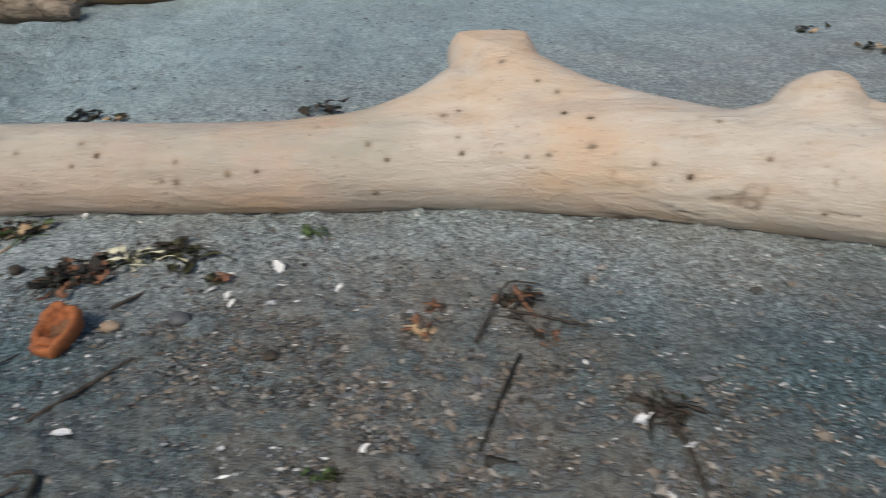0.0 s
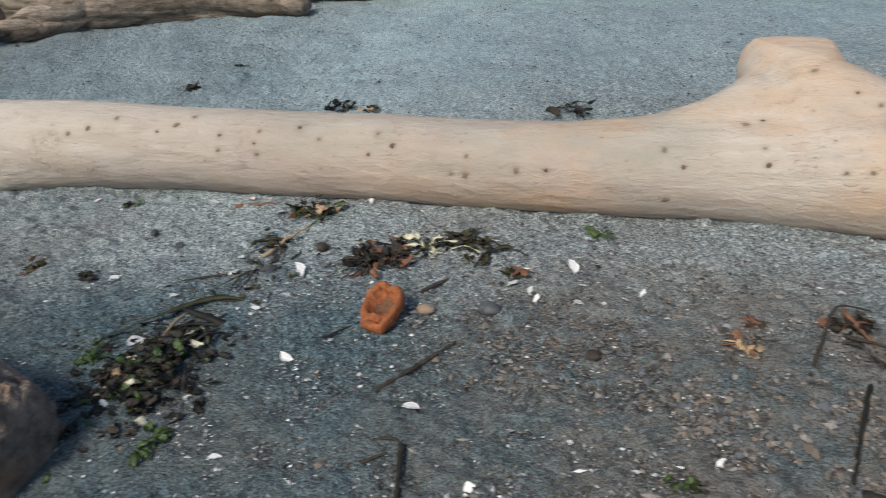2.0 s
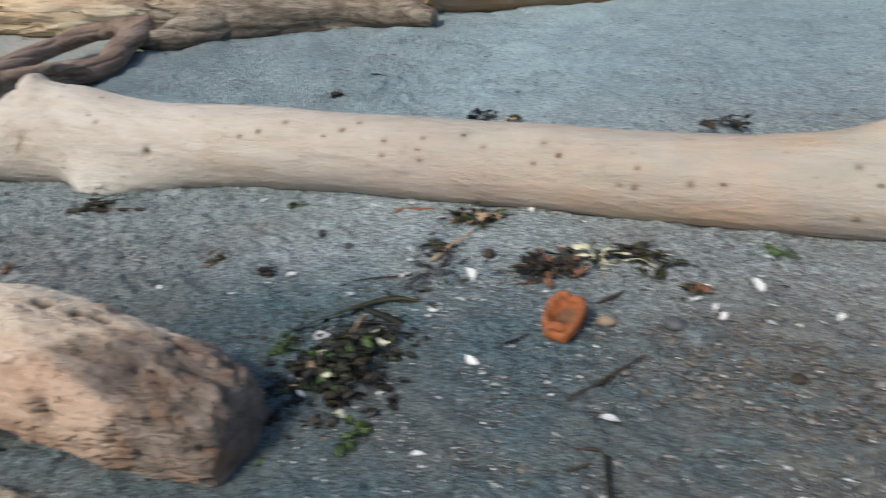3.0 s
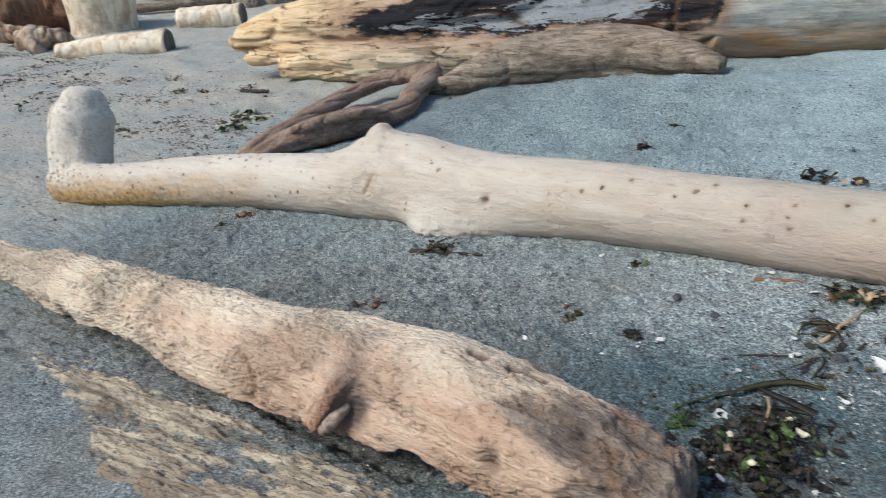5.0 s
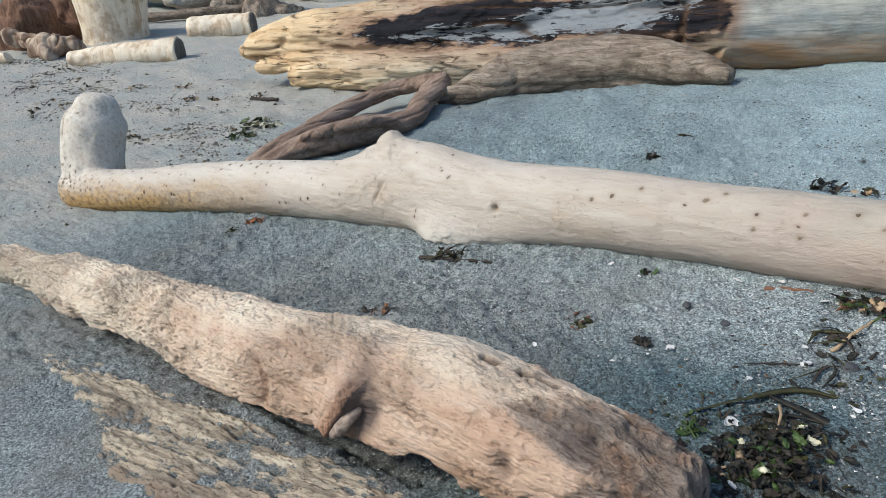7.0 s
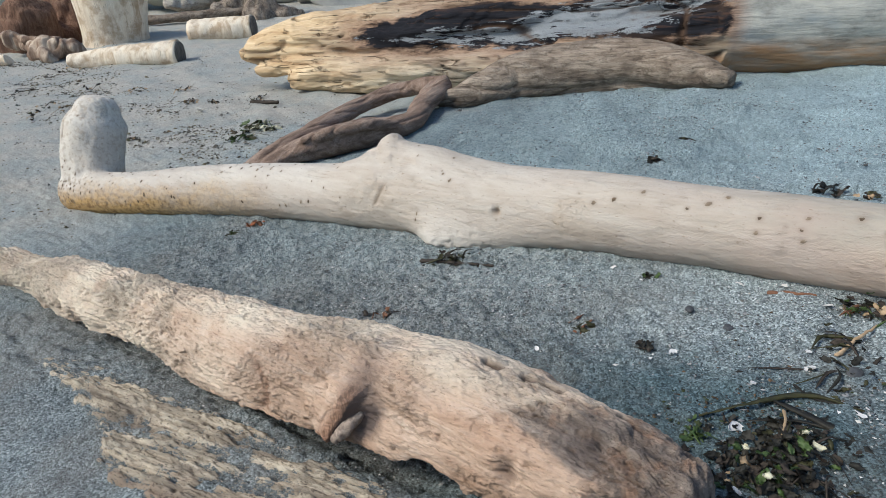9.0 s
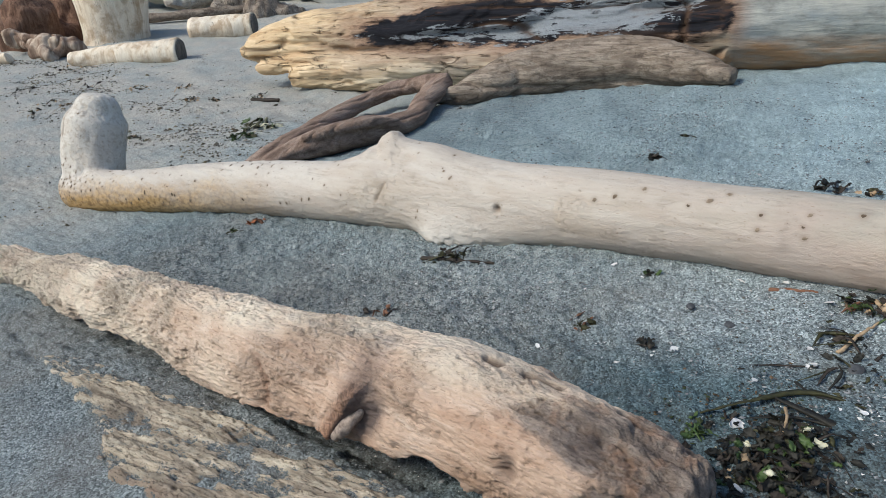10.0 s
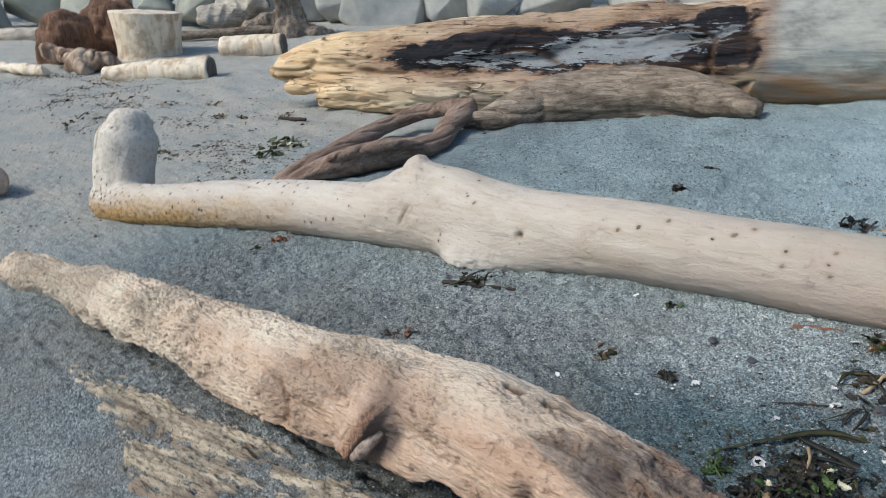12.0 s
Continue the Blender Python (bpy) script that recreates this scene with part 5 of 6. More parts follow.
co = co + no * (0.008 * fbm(co, (6, 2, 6), 2, 64) - 0.014 * (1 - np.abs(vnoise(co, (14, 1.0, 14), 65))) ** 6 - 0.005 * (1 - np.abs(vnoise(co, (40, 2, 40), 68))) ** 4)[:, None]
set_verts(me, co)
root = thing("forked_root", me, DARKW, (-4.4, 2.9, gz(-4.4, 2.9)), "dark brown forked driftwood root curving over the sand", "driftwood")
v, f = tube([(-4.42, 3.70, -0.15, 0.022), (-4.40, 3.74, -0.12, 0.036), (-4.37, 3.80, -0.075, 0.030)], 8, 14)
part("broken_tip", mesh_of("broken_tip", v + 0.008 * fbm(v, 40, 2, 66)[:, None] - np.array(root.location), f), plain("fresh_break", (0.40, 0.17, 0.06), (0.62, 0.33, 0.15), 40, 0.8, 0.6), root, "freshly broken orange wood tip")


# ---------- far driftwood and the stone bank ----------
def simple_log(name, rows, material, label, voxel_noise=0.012, end_label="", around=26, along=40, ends=(0.35, 0.06), seed=0):
    v, f = tube(rows, along, around, 1.0, ends)
    v = v + voxel_noise * np.stack([fbm(v, 7, 2, seed + k) for k in range(3)], 1)
    base = (rows[0][0], rows[0][1], gz(rows[0][0], rows[0][1]))
    ob = thing(name, mesh_of(name, v, f), material, base, label, "driftwood")
    if end_label:
        a, b = np.array(rows[-2][:3]), np.array(rows[-1][:3])
        d = (b - a) / np.linalg.norm(b - a)
        r = rows[-1][3]
        p = b + d * r * 0.05
        v2, f2 = tube([(*(p - d * 0.02), r * 0.93), (*(p + d * 0.012), r * 0.9)], 3, around, 1.0, (0.1, 0.08))
        v2 = v2 + 0.006 * np.stack([fbm(v2, 9, 2, seed + 7 + k) for k in range(3)], 1)
        part("cut_end", mesh_of("cut_end", v2 - np.array(base), f2), CUTEND, ob, end_label)
    return ob


simple_log("log_round", [(-9.88, 3.60, -0.01, 0.095), (-9.5, 3.86, 0.0, 0.125), (-9.1, 4.12, 0.0, 0.145), (-8.76, 4.36, 0.0, 0.16)], STUMPW, "short cream driftwood log with a dark sawn end", 0.012, "weathered end grain darkened by painted shade", seed=71)
simple_log("log_round", [(-9.98, 5.38, 0.09, 0.175), (-9.62, 5.67, 0.09, 0.18), (-9.32, 5.92, 0.09, 0.18)], STUMPW, "sawn driftwood log with a dark end, on sand", 0.012, "weathered end grain darkened by painted shade", seed=72)
simple_log("driftwood_pole", [(-12.3, 5.7, 0.17, 0.07), (-11.7, 6.4, 0.18, 0.075), (-11.0, 7.25, 0.2, 0.075)], BROWNW, "thin brown driftwood pole on the sand", 0.01, seed=73)
simple_log("driftwood_stick", [(-12.4, 2.85, 0.06, 0.055), (-11.6, 3.0, 0.07, 0.065), (-11.0, 3.12, 0.05, 0.07), (-10.72, 3.2, 0.03, 0.06)], STUMPW, "bleached white driftwood stick on the sand", 0.02, seed=74)
simple_log("driftwood_log", [(-7.2, 0.75, -0.12, 0.14), (-6.6, 0.88, -0.13, 0.13), (-6.12, 1.02, -0.15, 0.10)], HONEYW, "blunt honey-coloured driftwood log end on sand", 0.015, seed=75, ends=(0.3, 0.5))
simple_log("driftwood_log", [(-17, 4.2, 0.25, 0.13), (-15.4, 4.5, 0.26, 0.14), (-14.3, 5.3, 0.24, 0.12)], GREYW, "long pale driftwood log below the stone bank", 0.02, seed=76)


def stump(name, x, y, top, r_low, r_high, material, label, lean=(0, 0), lobes=0.06, seed=0):
    z0 = gz(x, y) - 0.08
    rows = [(x, y, z0, r_low * 1.04), (x + lean[0] * 0.3, y + lean[1] * 0.3, z0 + (top - z0) * 0.3, r_low), (x + lean[0] * 0.7, y + lean[1] * 0.7, z0 + (top - z0) * 0.7, (r_low + r_high) / 2), (x + lean[0], y + lean[1], top, r_high)]
    v, f = tube(rows, 40, 56, 1.0, (0.02, 0.02))
    out = np.stack([v[:, 0] - x, v[:, 1] - y, 0 * v[:, 0]], 1)
    v = v + out * (lobes * fbm(v, (2.4, 2.4, 0.7), 2, seed))[:, None] + 0.008 * np.stack([fbm(v, (12, 12, 3), 2, seed + k) for k in range(3)], 1)
    return thing(name, mesh_of(name, v, f), material, (x, y, gz(x, y)), label, "stump")


stump("log_round", -11.10, 4.83, 0.63, 0.45, 0.50, STUMPW, "pale upright sawn log round with brown streaks", (0.05, 0.05), 0.03, 81)
pieces = [tube([(-11.75, 4.05, -0.1, 0.35), (-11.75, 4.0, 0.25, 0.37), (-11.6, 3.95, 0.45, 0.27)], 20, 30), tube([(-12.1, 4.9, 0.0, 0.42), (-12.1, 4.85, 0.45, 0.38), (-12.15, 4.9, 0.66, 0.25)], 20, 30), tube([(-11.9, 4.3, 0.05, 0.3), (-12.0, 4.7, 0.2, 0.3)], 10, 24)]
me = fused("root_stump", pieces, 0.045, 3, 0.6)
co, no = verts_of(me), normals_of(me)
set_verts(me, co + no * (0.11 * fbm(co, (3.6, 3.6, 1.8), 3, 83))[:, None])
thing("root_stump", me, REDW, (-11.9, 4.4, gz(-11.9, 4.4)), "dark reddish-brown upturned root stump on sand", "stump")
pieces = [tube([(-11.35, 3.55, 0.22, 0.13), (-11.05, 3.62, 0.17, 0.10), (-10.75, 3.70, 0.12, 0.15), (-10.52, 3.80, 0.10, 0.15)], 30, 24), tube([(-10.8, 3.60, 0.06, 0.12), (-10.48, 3.64, 0.03, 0.11)], 12, 20), tube([(-10.66, 3.86, 0.12, 0.13), (-10.40, 3.92, 0.06, 0.11)], 12, 20)]
me = fused("root_chunk", pieces, 0.018, 2, 0.5)
co, no = verts_of(me), normals_of(me)
set_verts(me, co + no * (0.03 * fbm(co, 5, 3, 84) - 0.07 * (1 - np.abs(vnoise(co, (6, 6, 3), 87))) ** 5)[:, None])
KNUCKLE = wood("worn_knuckle_wood", (0.06, 0.035, 0.024), (0.24, 0.16, 0.11), (0.66, 0.55, 0.42), 0, 1.2, 0.3, None, 2, 0.01, 0.0, 0.2, 0.1, 0.0, None, 0.0)
thing("root_chunk", me, KNUCKLE, (-10.8, 3.7, gz(-10.8, 3.7)), "knobbly brown root chunk with pale worn knuckles", "driftwood")
pieces = [tube([(-11.0, 7.35, 0.0, 0.36), (-11.05, 7.4, 0.35, 0.30), (-11.0, 7.35, 0.75, 0.20), (-10.98, 7.33, 1.0, 0.14)], 20, 26), tube([(-10.95, 7.4, 0.1, 0.22), (-10.55, 7.85, 0.02, 0.16)], 12, 20), tube([(-11.1, 7.3, 0.45, 0.16), (-11.45, 6.85, 0.22, 0.10)], 12, 18)]
me = fused("root_stump", pieces, 0.04, 2, 0.6)
co, no = verts_of(me), normals_of(me)
set_verts(me, co + no * (0.08 * fbm(co, (5, 5, 2), 3, 85) - 0.06 * (1 - np.abs(vnoise(co, (4, 4, 1.2), 88))) ** 4)[:, None])
thing("root_stump", me, ROOTW, (-11.1, 7.55, gz(-11.1, 7.55)), "weathered grey root stump before the stone bank", "stump")
simple_log("bleached_root", [(-12.15, 6.45, 0.42, 0.17), (-11.9, 6.75, 0.46, 0.20), (-11.65, 7.0, 0.55, 0.19), (-11.4, 7.25, 0.66, 0.15)], GREYW, "bleached twisted root lying against the stones", 0.06, "dark broken end", seed=86)


def boulder(seed, r, material_moss, x, y, z):
    """A quarried block: the hull of a few corners, with worn edges and a rough skin."""
    rs = np.random.RandomState(seed)
    bm = bmesh.new()
    for _ in range(15):
        n = rs.normal(size=3)
        n = n / np.linalg.norm(n) * rs.uniform(0.85, 1.1) * np.array([1.15, 0.95, 0.85])
        bm.verts.new(n * r)
    out = bmesh.ops.convex_hull(bm, input=bm.verts)
    bmesh.ops.delete(bm, geom=[v for v in out["geom_interior"] if isinstance(v, bmesh.types.BMVert)], context='VERTS')
    bmesh.ops.dissolve_limit(bm, angle_limit=radians(14), verts=bm.verts, edges=bm.edges)
    bmesh.ops.bevel(bm, geom=list(bm.edges), offset=0.07 * r, segments=2, profile=0.6, affect='EDGES')
    bmesh.ops.triangulate(bm, faces=bm.faces)
    for _ in range(2):
        bmesh.ops.subdivide_edges(bm, edges=[e for e in bm.edges if e.calc_length() > 0.30 * r], cuts=1)
        bmesh.ops.triangulate(bm, faces=bm.faces)
    me = bpy.data.meshes.new("boulder")
    bm.to_mesh(me)
    bm.free()
    co, no = verts_of(me), normals_of(me)
    set_verts(me, co + no * (r * (0.035 * fbm(co / r, 2.2, 3, seed) + 0.012 * fbm(co / r, 9, 2, seed + 3)))[:, None])
    me.polygons.foreach_set("use_smooth", np.ones(len(me.polygons), bool))
    ob = thing("boulder", me, MOSSROCK if material_moss else ROCK, (0, 0, 0), "large mossy grey boulder of the stone bank" if material_moss else "large angular grey boulder of the stone bank", "rock", "stone bank")
    ob.matrix_world = pose(x, y, z, rs.uniform(-20, 20), rs.uniform(-20, 20), rs.uniform(0, 360))
    return ob


bank = smooth_path([(-19.5, 2.0), (-16.5, 5.0), (-13.8, 7.6), (-11.0, 9.4), (-7.5, 11.2), (-3.5, 13.2), (1.5, 15.4), (7, 17)], 26)
seed = 200
for tier in range(3):
    for k, (x, y) in enumerate(bank):
        rs = random.Random(seed)
        away = Vector((-0.55, 0.83)) * (1.15 * tier)
        r = rs.uniform(0.6, 1.0) if x > -14 else rs.uniform(0.55, 0.95)
        px_, py_ = x + away.x + rs.uniform(-0.35, 0.35) + 0.6 * (tier % 2), y + away.y + rs.uniform(-0.3, 0.3)
        boulder(seed, r, x < -13.5, px_, py_, gz(px_, py_) + r * 0.45 + 0.75 * tier)
        seed += 1


# ---------- beach litter ----------
def shell_mesh(seed):
    """A worn clam fragment: a cupped wedge with thickness."""
    rs = np.random.RandomState(seed)
    n, rings, span = 9, 4, rs.uniform(1.2, 2.6)
    top = []
    for i in range(rings):
        for j in range(n):
            a = -span / 2 + span * j / (n - 1)
            rr = 0.12 + 0.88 * i / (rings - 1)
            rr *= 1 + (0.12 * rs.normal() if i == rings - 1 else 0)
            top.append((rr * math.cos(a) - 0.5, rr * math.sin(a), 0.30 * (1 - (rr - 0.35) ** 2) - 0.18))
    top = np.array(top)
    v = np.vstack([top, top - (0, 0, 0.07)])
    f, m = [], rings * n
    for i in range(rings - 1):
        for j in range(n - 1):
            q = (i * n + j, i * n + j + 1, (i + 1) * n + j + 1, (i + 1) * n + j)
            f += [q, tuple(k + m for k in reversed(q))]
    rim = [i * n for i in range(rings)] + [(rings - 1) * n + j for j in range(1, n)] + [i * n + n - 1 for i in range(rings - 2, -1, -1)] + list(range(n - 2, 0, -1))
    for a, b in zip(rim, rim[1:] + rim[:1]):
        f.append((a, a + m, b + m, b))
    me = mesh_of("shell_fragment", v * 0.5, f)
    me.materials.append(SHELL)
    return me


SHELLS = [shell_mesh(s) for s in range(7)]
shell_spots = [(-1.55, 1.22, 0.03), (-1.24, 1.27, 0.022), (-1.06, 1.3, 0.055), (-1.1, 1.13, 0.024), (-0.95, 0.97, 0.03), (-1.19, 0.87, 0.03), (-1.26, 0.79, 0.025), (-0.98, 0.85, 0.022), (-1.1, 0.83, 0.025), (-0.96, 0.69, 0.028), (-0.75, 0.86, 0.022), (-0.65, 0.86, 0.032), (-0.51, 0.7, 0.03), (-0.85, 0.79, 0.018),
               (-1.05, 1.19, 0.022), (-0.52, 1.29, 0.042), (-0.48, 1.27, 0.028), (-0.46, 1.24, 0.03), (-0.39, 1.38, 0.04), (-0.36, 1.3, 0.032), (-0.37, 1.23, 0.035), (-0.31, 1.23, 0.02), (-0.27, 1.26, 0.022), (-0.23, 1.29, 0.03), (-0.1, 0.97, 0.018), (0.07, 1.0, 0.025)]
shell_spots_b = [(-0.36, 0.82, 0.02), (-0.12, 0.81, 0.02), (0.18, 1.34, 0.022), (-1.91, 1.63, 0.035), (-1.51, 1.67, 0.03), (-1.39, 1.69, 0.03), (-1.26, 1.61, 0.03), (-1.25, 1.35, 0.028), (-1.23, 1.28, 0.032), (-1.14, 1.12, 0.02), (-1.11, 1.14, 0.024), (-1.33, 1.15, 0.028), (-1.32, 0.98, 0.044), (-1.89, 1.09, 0.022),
                 (0.40, 0.79, 0.036), (0.34, 0.85, 0.034), (-0.01, 0.76, 0.018), (-0.07, 1.62, 0.022), (-1.00, 1.69, 0.034), (-6.37, 2.98, 0.10), (-1.64, 0.84, 0.014)]


def drop_on_sand(ob, x, y, size, rnd, lift=0.2, tilt=14):
    ob.matrix_world = pose(x, y, gz(x, y) + lift * size, rnd.uniform(-tilt, tilt), rnd.uniform(-tilt, tilt), rnd.uniform(0, 360)) @ Matrix.Diagonal((size, size, size, 1))
    return ob


rnd = random.Random(11)
for k, (x, y, size) in enumerate(shell_spots + shell_spots_b):
    ob = new("shell_fragment", SHELLS[k % 7])
    drop_on_sand(ob, x, y, size * 1.15, rnd, 0.24, 26)
    tagged(ob, "large white clam shell piece on sand" if size > 0.034 else "small white broken shell piece on sand", "shell", "shell fragments")
for k in range(70):
    x, y = rnd.uniform(-2.4, 0.7), rnd.uniform(0.6, 1.68)
    ob = new("shell_fragment", SHELLS[k % 7])
    drop_on_sand(ob, x, y, rnd.uniform(0.006, 0.014), rnd, 0.15, 30)
    tagged(ob, "tiny chip of white shell on sand", "shell", "shell fragments")


def pebble(x, y, size, material, label, seed):
    bm = bmesh.new()
    bmesh.ops.create_icosphere(bm, subdivisions=3, radius=0.5)
    v = np.array([p.co[:] for p in bm.verts])
    me = bpy.data.meshes.new("pebble")
    bm.to_mesh(me)
    bm.free()
    v = v * (1 + 0.14 * fbm(v, 2.5, 2, seed)[:, None]) * (1.05, 0.85, 0.62) * size
    me.vertices.foreach_set("co", v.ravel())
    me.update()
    me.polygons.foreach_set("use_smooth", np.ones(len(me.polygons), bool))
    ob = thing("pebble", me, material, (0, 0, 0), label, "pebble", "pebbles")
    ob.matrix_world = pose(x, y, gz(x, y) + size * 0.14, 0, 0, seed * 37 % 360)


pebble(-0.56, 1.19, 0.045, PEBBLE, "smooth grey pebble on sand", 301)
pebble(-0.70, 1.17, 0.036, TANPEB, "smooth tan pebble on sand", 302)
pebble(-1.46, 1.39, 0.028, PEBBLE, "dark grey pebble on sand", 303)
pebble(-1.14, 1.29, 0.044, PEBBLE, "dark grey pebble beside seaweed", 304)
pebble(-1.59, 1.46, 0.028, PEBBLE, "dark grey pebble on sand", 305)
pebble(-1.05, 1.42, 0.036, TWIG, "dark brown pebble beside seaweed", 306)
pebble(-0.33, 1.05, 0.032, TWIG, "dark lump on sand", 307)


def frond(points, width, seed, curl=0.3):
    """A kelp blade: a wavy ribbon with thickness along points (x, y, height over sand)."""
    rs = np.random.RandomState(seed)
    n = 26
    p = smooth_path([(x, y, gz(x, y) + h) for x, y, h in points], n)
    d = np.gradient(p, axis=0)
    d /= np.linalg.norm(d, axis=1)[:, None]
    side = np.cross(d, (0, 0, 1.0))
    side /= np.linalg.norm(side, axis=1)[:, None]
    u = np.linspace(0, 1, n)
    w = width * (0.35 + 0.65 * np.sin(math.pi * np.clip(u * 0.9 + 0.08, 0, 1))) * (1 + 0.25 * vnoise(np.stack([u * 9, u * 0 + seed, u * 0], 1)))
    roll = curl * 2.2 * vnoise(np.stack([u * 4, u * 0, u * 0 + seed], 1))
    v = []
    for k in range(n):
        a = side[k] * math.cos(roll[k]) + np.array([0, 0, 1]) * math.sin(roll[k])
        up = np.cross(a, d[k])
        for s, t in ((-0.5, 0), (0, 0.12), (0.5, 0), (0, -0.03)):
            v.append(p[k] + a * w[k] * s + up * width * t + rs.normal(0, width * 0.04, 3))
    f = []
    for k in range(n - 1):
        for j in range(4):
            q = (j + 1) % 4
            f.append((4 * k + j, 4 * k + q, 4 * k + 4 + q, 4 * k + 4 + j))
    f += [(3, 2, 1, 0), tuple(4 * (n - 1) + j for j in range(4))]
    return np.array(v), f


def leaf(x, y, h, size, seed):
    """A crumpled scrap of weed with thickness."""
    rs = np.random.RandomState(seed)
    n, v, f = 7, [], []
    a0 = rs.uniform(0, 6.28)
    tilt = rs.uniform(-0.8, 0.8, 2)
    for i in range(n):
        for j in range(n):
            s, t = (i / (n - 1) - 0.5), (j / (n - 1) - 0.5)
            k = 1 - 0.35 * (abs(s) + abs(t))
            v.append((s * k, t * k * rs.uniform(0.45, 0.6), 0.0))
    v = np.array(v)
    v[:, 2] = 0.22 * vnoise(v, (3.2, 3.2, 1), seed) + v[:, 0] * tilt[0] * 0.6 + v[:, 1] * tilt[1]
    v[:, :2] += 0.05 * rs.normal(size=(len(v), 2))
    c, s = math.cos(a0), math.sin(a0)
    v = np.stack([v[:, 0] * c - v[:, 1] * s, v[:, 0] * s + v[:, 1] * c, v[:, 2]], 1) * size
    z = gz(x, y)
    v = v + (x, y, z + h)
    v[:, 2] = np.maximum(v[:, 2], z + 0.001)
    m = n * n
    v = np.vstack([v, v - (0, 0, size * 0.035)])
    for i in range(n - 1):
        for j in range(n - 1):
            q = (i * n + j, (i + 1) * n + j, (i + 1) * n + j + 1, i * n + j + 1)
            f += [q, tuple(k + m for k in reversed(q))]
    rim = [i * n for i in range(n)] + [(n - 1) * n + j for j in range(1, n)] + [i * n + n - 1 for i in range(n - 2, -1, -1)] + list(range(n - 2, 0, -1))
    for a, b in zip(rim, rim[1:] + rim[:1]):
        f.append((b, b + m, a + m, a))
    return v, f


def weed_clump(name, x, y, label, category="seaweed"):
    ob = new(name)
    ob.location = (x, y, gz(x, y))
    ob.empty_display_size = 0.05
    return tagged(ob, label, category)


def add_frond(owner, points, width, material, seed, curl=0.3, label=""):
    v, f = frond(points, width, seed, curl)
    part("frond", mesh_of("frond", v - np.array(owner.location), f), material, owner, label)


def add_leaf(owner, x, y, h, size, material, seed, label=""):
    v, f = leaf(x, y, h, size, seed)
    part("leaf", mesh_of("leaf", v - np.array(owner.location), f), material, owner, label)


rnd = random.Random(21)
# the dark heap beside the near log
heap = weed_clump("seaweed_heap", -1.26, 0.92, "dark tangled heap of kelp and sea lettuce beside a log")
for k in range(380):
    x, y = rnd.gauss(-1.22, 0.062), rnd.gauss(0.885, 0.085)
    near = math.exp(-((x + 1.20) / 0.1) ** 2 - ((y - 0.90) / 0.11) ** 2)
    mat = rnd.choices((KELP, OLIVE, GREEN, TWIG, PALEWEED, TAN), (14, 2.2, 2.2, 6, 0.6, 0.4))[0]
    add_leaf(heap, x, y, 0.004 + rnd.random() * 0.055 * near, rnd.uniform(0.012, 0.040), mat, 4000 + k)
for k in range(14):
    x, y, a, n = rnd.gauss(-1.20, 0.05), rnd.gauss(0.91, 0.06), rnd.uniform(0, 6.28), rnd.uniform(0.03, 0.05)
    add_frond(heap, [(x - n * math.cos(a), y - n * math.sin(a), 0.006), (x, y, 0.02 + 0.02 * rnd.random()), (x + n * math.cos(a + 0.4), y + n * math.sin(a + 0.4), 0.008)], rnd.uniform(0.004, 0.008), rnd.choice((KELP, KELP, OLIVE, TWIG)), 520 + k, 0.5)
# kelp blades that trail from it
blades = [([(-1.40, 0.985, 0.012), (-1.31, 1.07, 0.028), (-1.21, 1.155, 0.024), (-1.10, 1.155, 0.006)], 0.016, OLIVE), ([(-1.30, 1.01, 0.022), (-1.21, 1.05, 0.024), (-1.12, 1.05, 0.012), (-1.05, 1.00, 0.008), (-0.93, 1.03, 0.006), (-0.83, 1.11, 0.006)], 0.012, KELP),
          ([(-1.36, 1.22, 0.004), (-1.30, 1.25, 0.006), (-1.22, 1.28, 0.004)], 0.008, TWIG), ([(-1.27, 1.10, 0.022), (-1.18, 1.07, 0.026), (-1.10, 1.04, 0.012), (-1.03, 0.985, 0.006)], 0.018, KELP),
          ([(-1.25, 1.19, 0.010), (-1.20, 1.155, 0.016), (-1.11, 1.165, 0.006)], 0.013, KELP), ([(-1.10, 1.40, 0.004), (-1.12, 1.33, 0.010), (-1.17, 1.27, 0.004)], 0.010, TWIG)]
for k, (pts, w, mat) in enumerate(blades):
    c = weed_clump("kelp_blade", pts[1][0], pts[1][1], "olive-brown kelp blade trailing over sand" if mat is OLIVE else "dark brown kelp blade trailing over sand")
    add_frond(c, [(x, y, 0.5 * h) for x, y, h in pts], w, mat, 560 + k, 0.14)


def scatter_clump(name, x, y, r, n, mats, label, seed, size=(0.015, 0.035), strands=4):
    rs = random.Random(seed)
    c = weed_clump(name, x, y, label)
    for k in range(n):
        add_leaf(c, rs.gauss(x, r * 0.42), rs.gauss(y, r * 0.35), 0.003 + rs.random() * r * 0.25, rs.uniform(*size), rs.choice(mats), seed * 50 + k)
    for k in range(strands):
        a, px_, py_ = rs.uniform(0, 6.28), rs.gauss(x, r * 0.35), rs.gauss(y, r * 0.3)
        add_frond(c, [(px_ - r * 0.7 * math.cos(a), py_ - r * 0.7 * math.sin(a), 0.004), (px_, py_, r * 0.22), (px_ + r * 0.7 * math.cos(a + 0.5), py_ + r * 0.7 * math.sin(a + 0.5), 0.004)], rs.uniform(0.004, 0.011), rs.choice(mats), seed * 50 + 30 + k, 0.5)
    return c


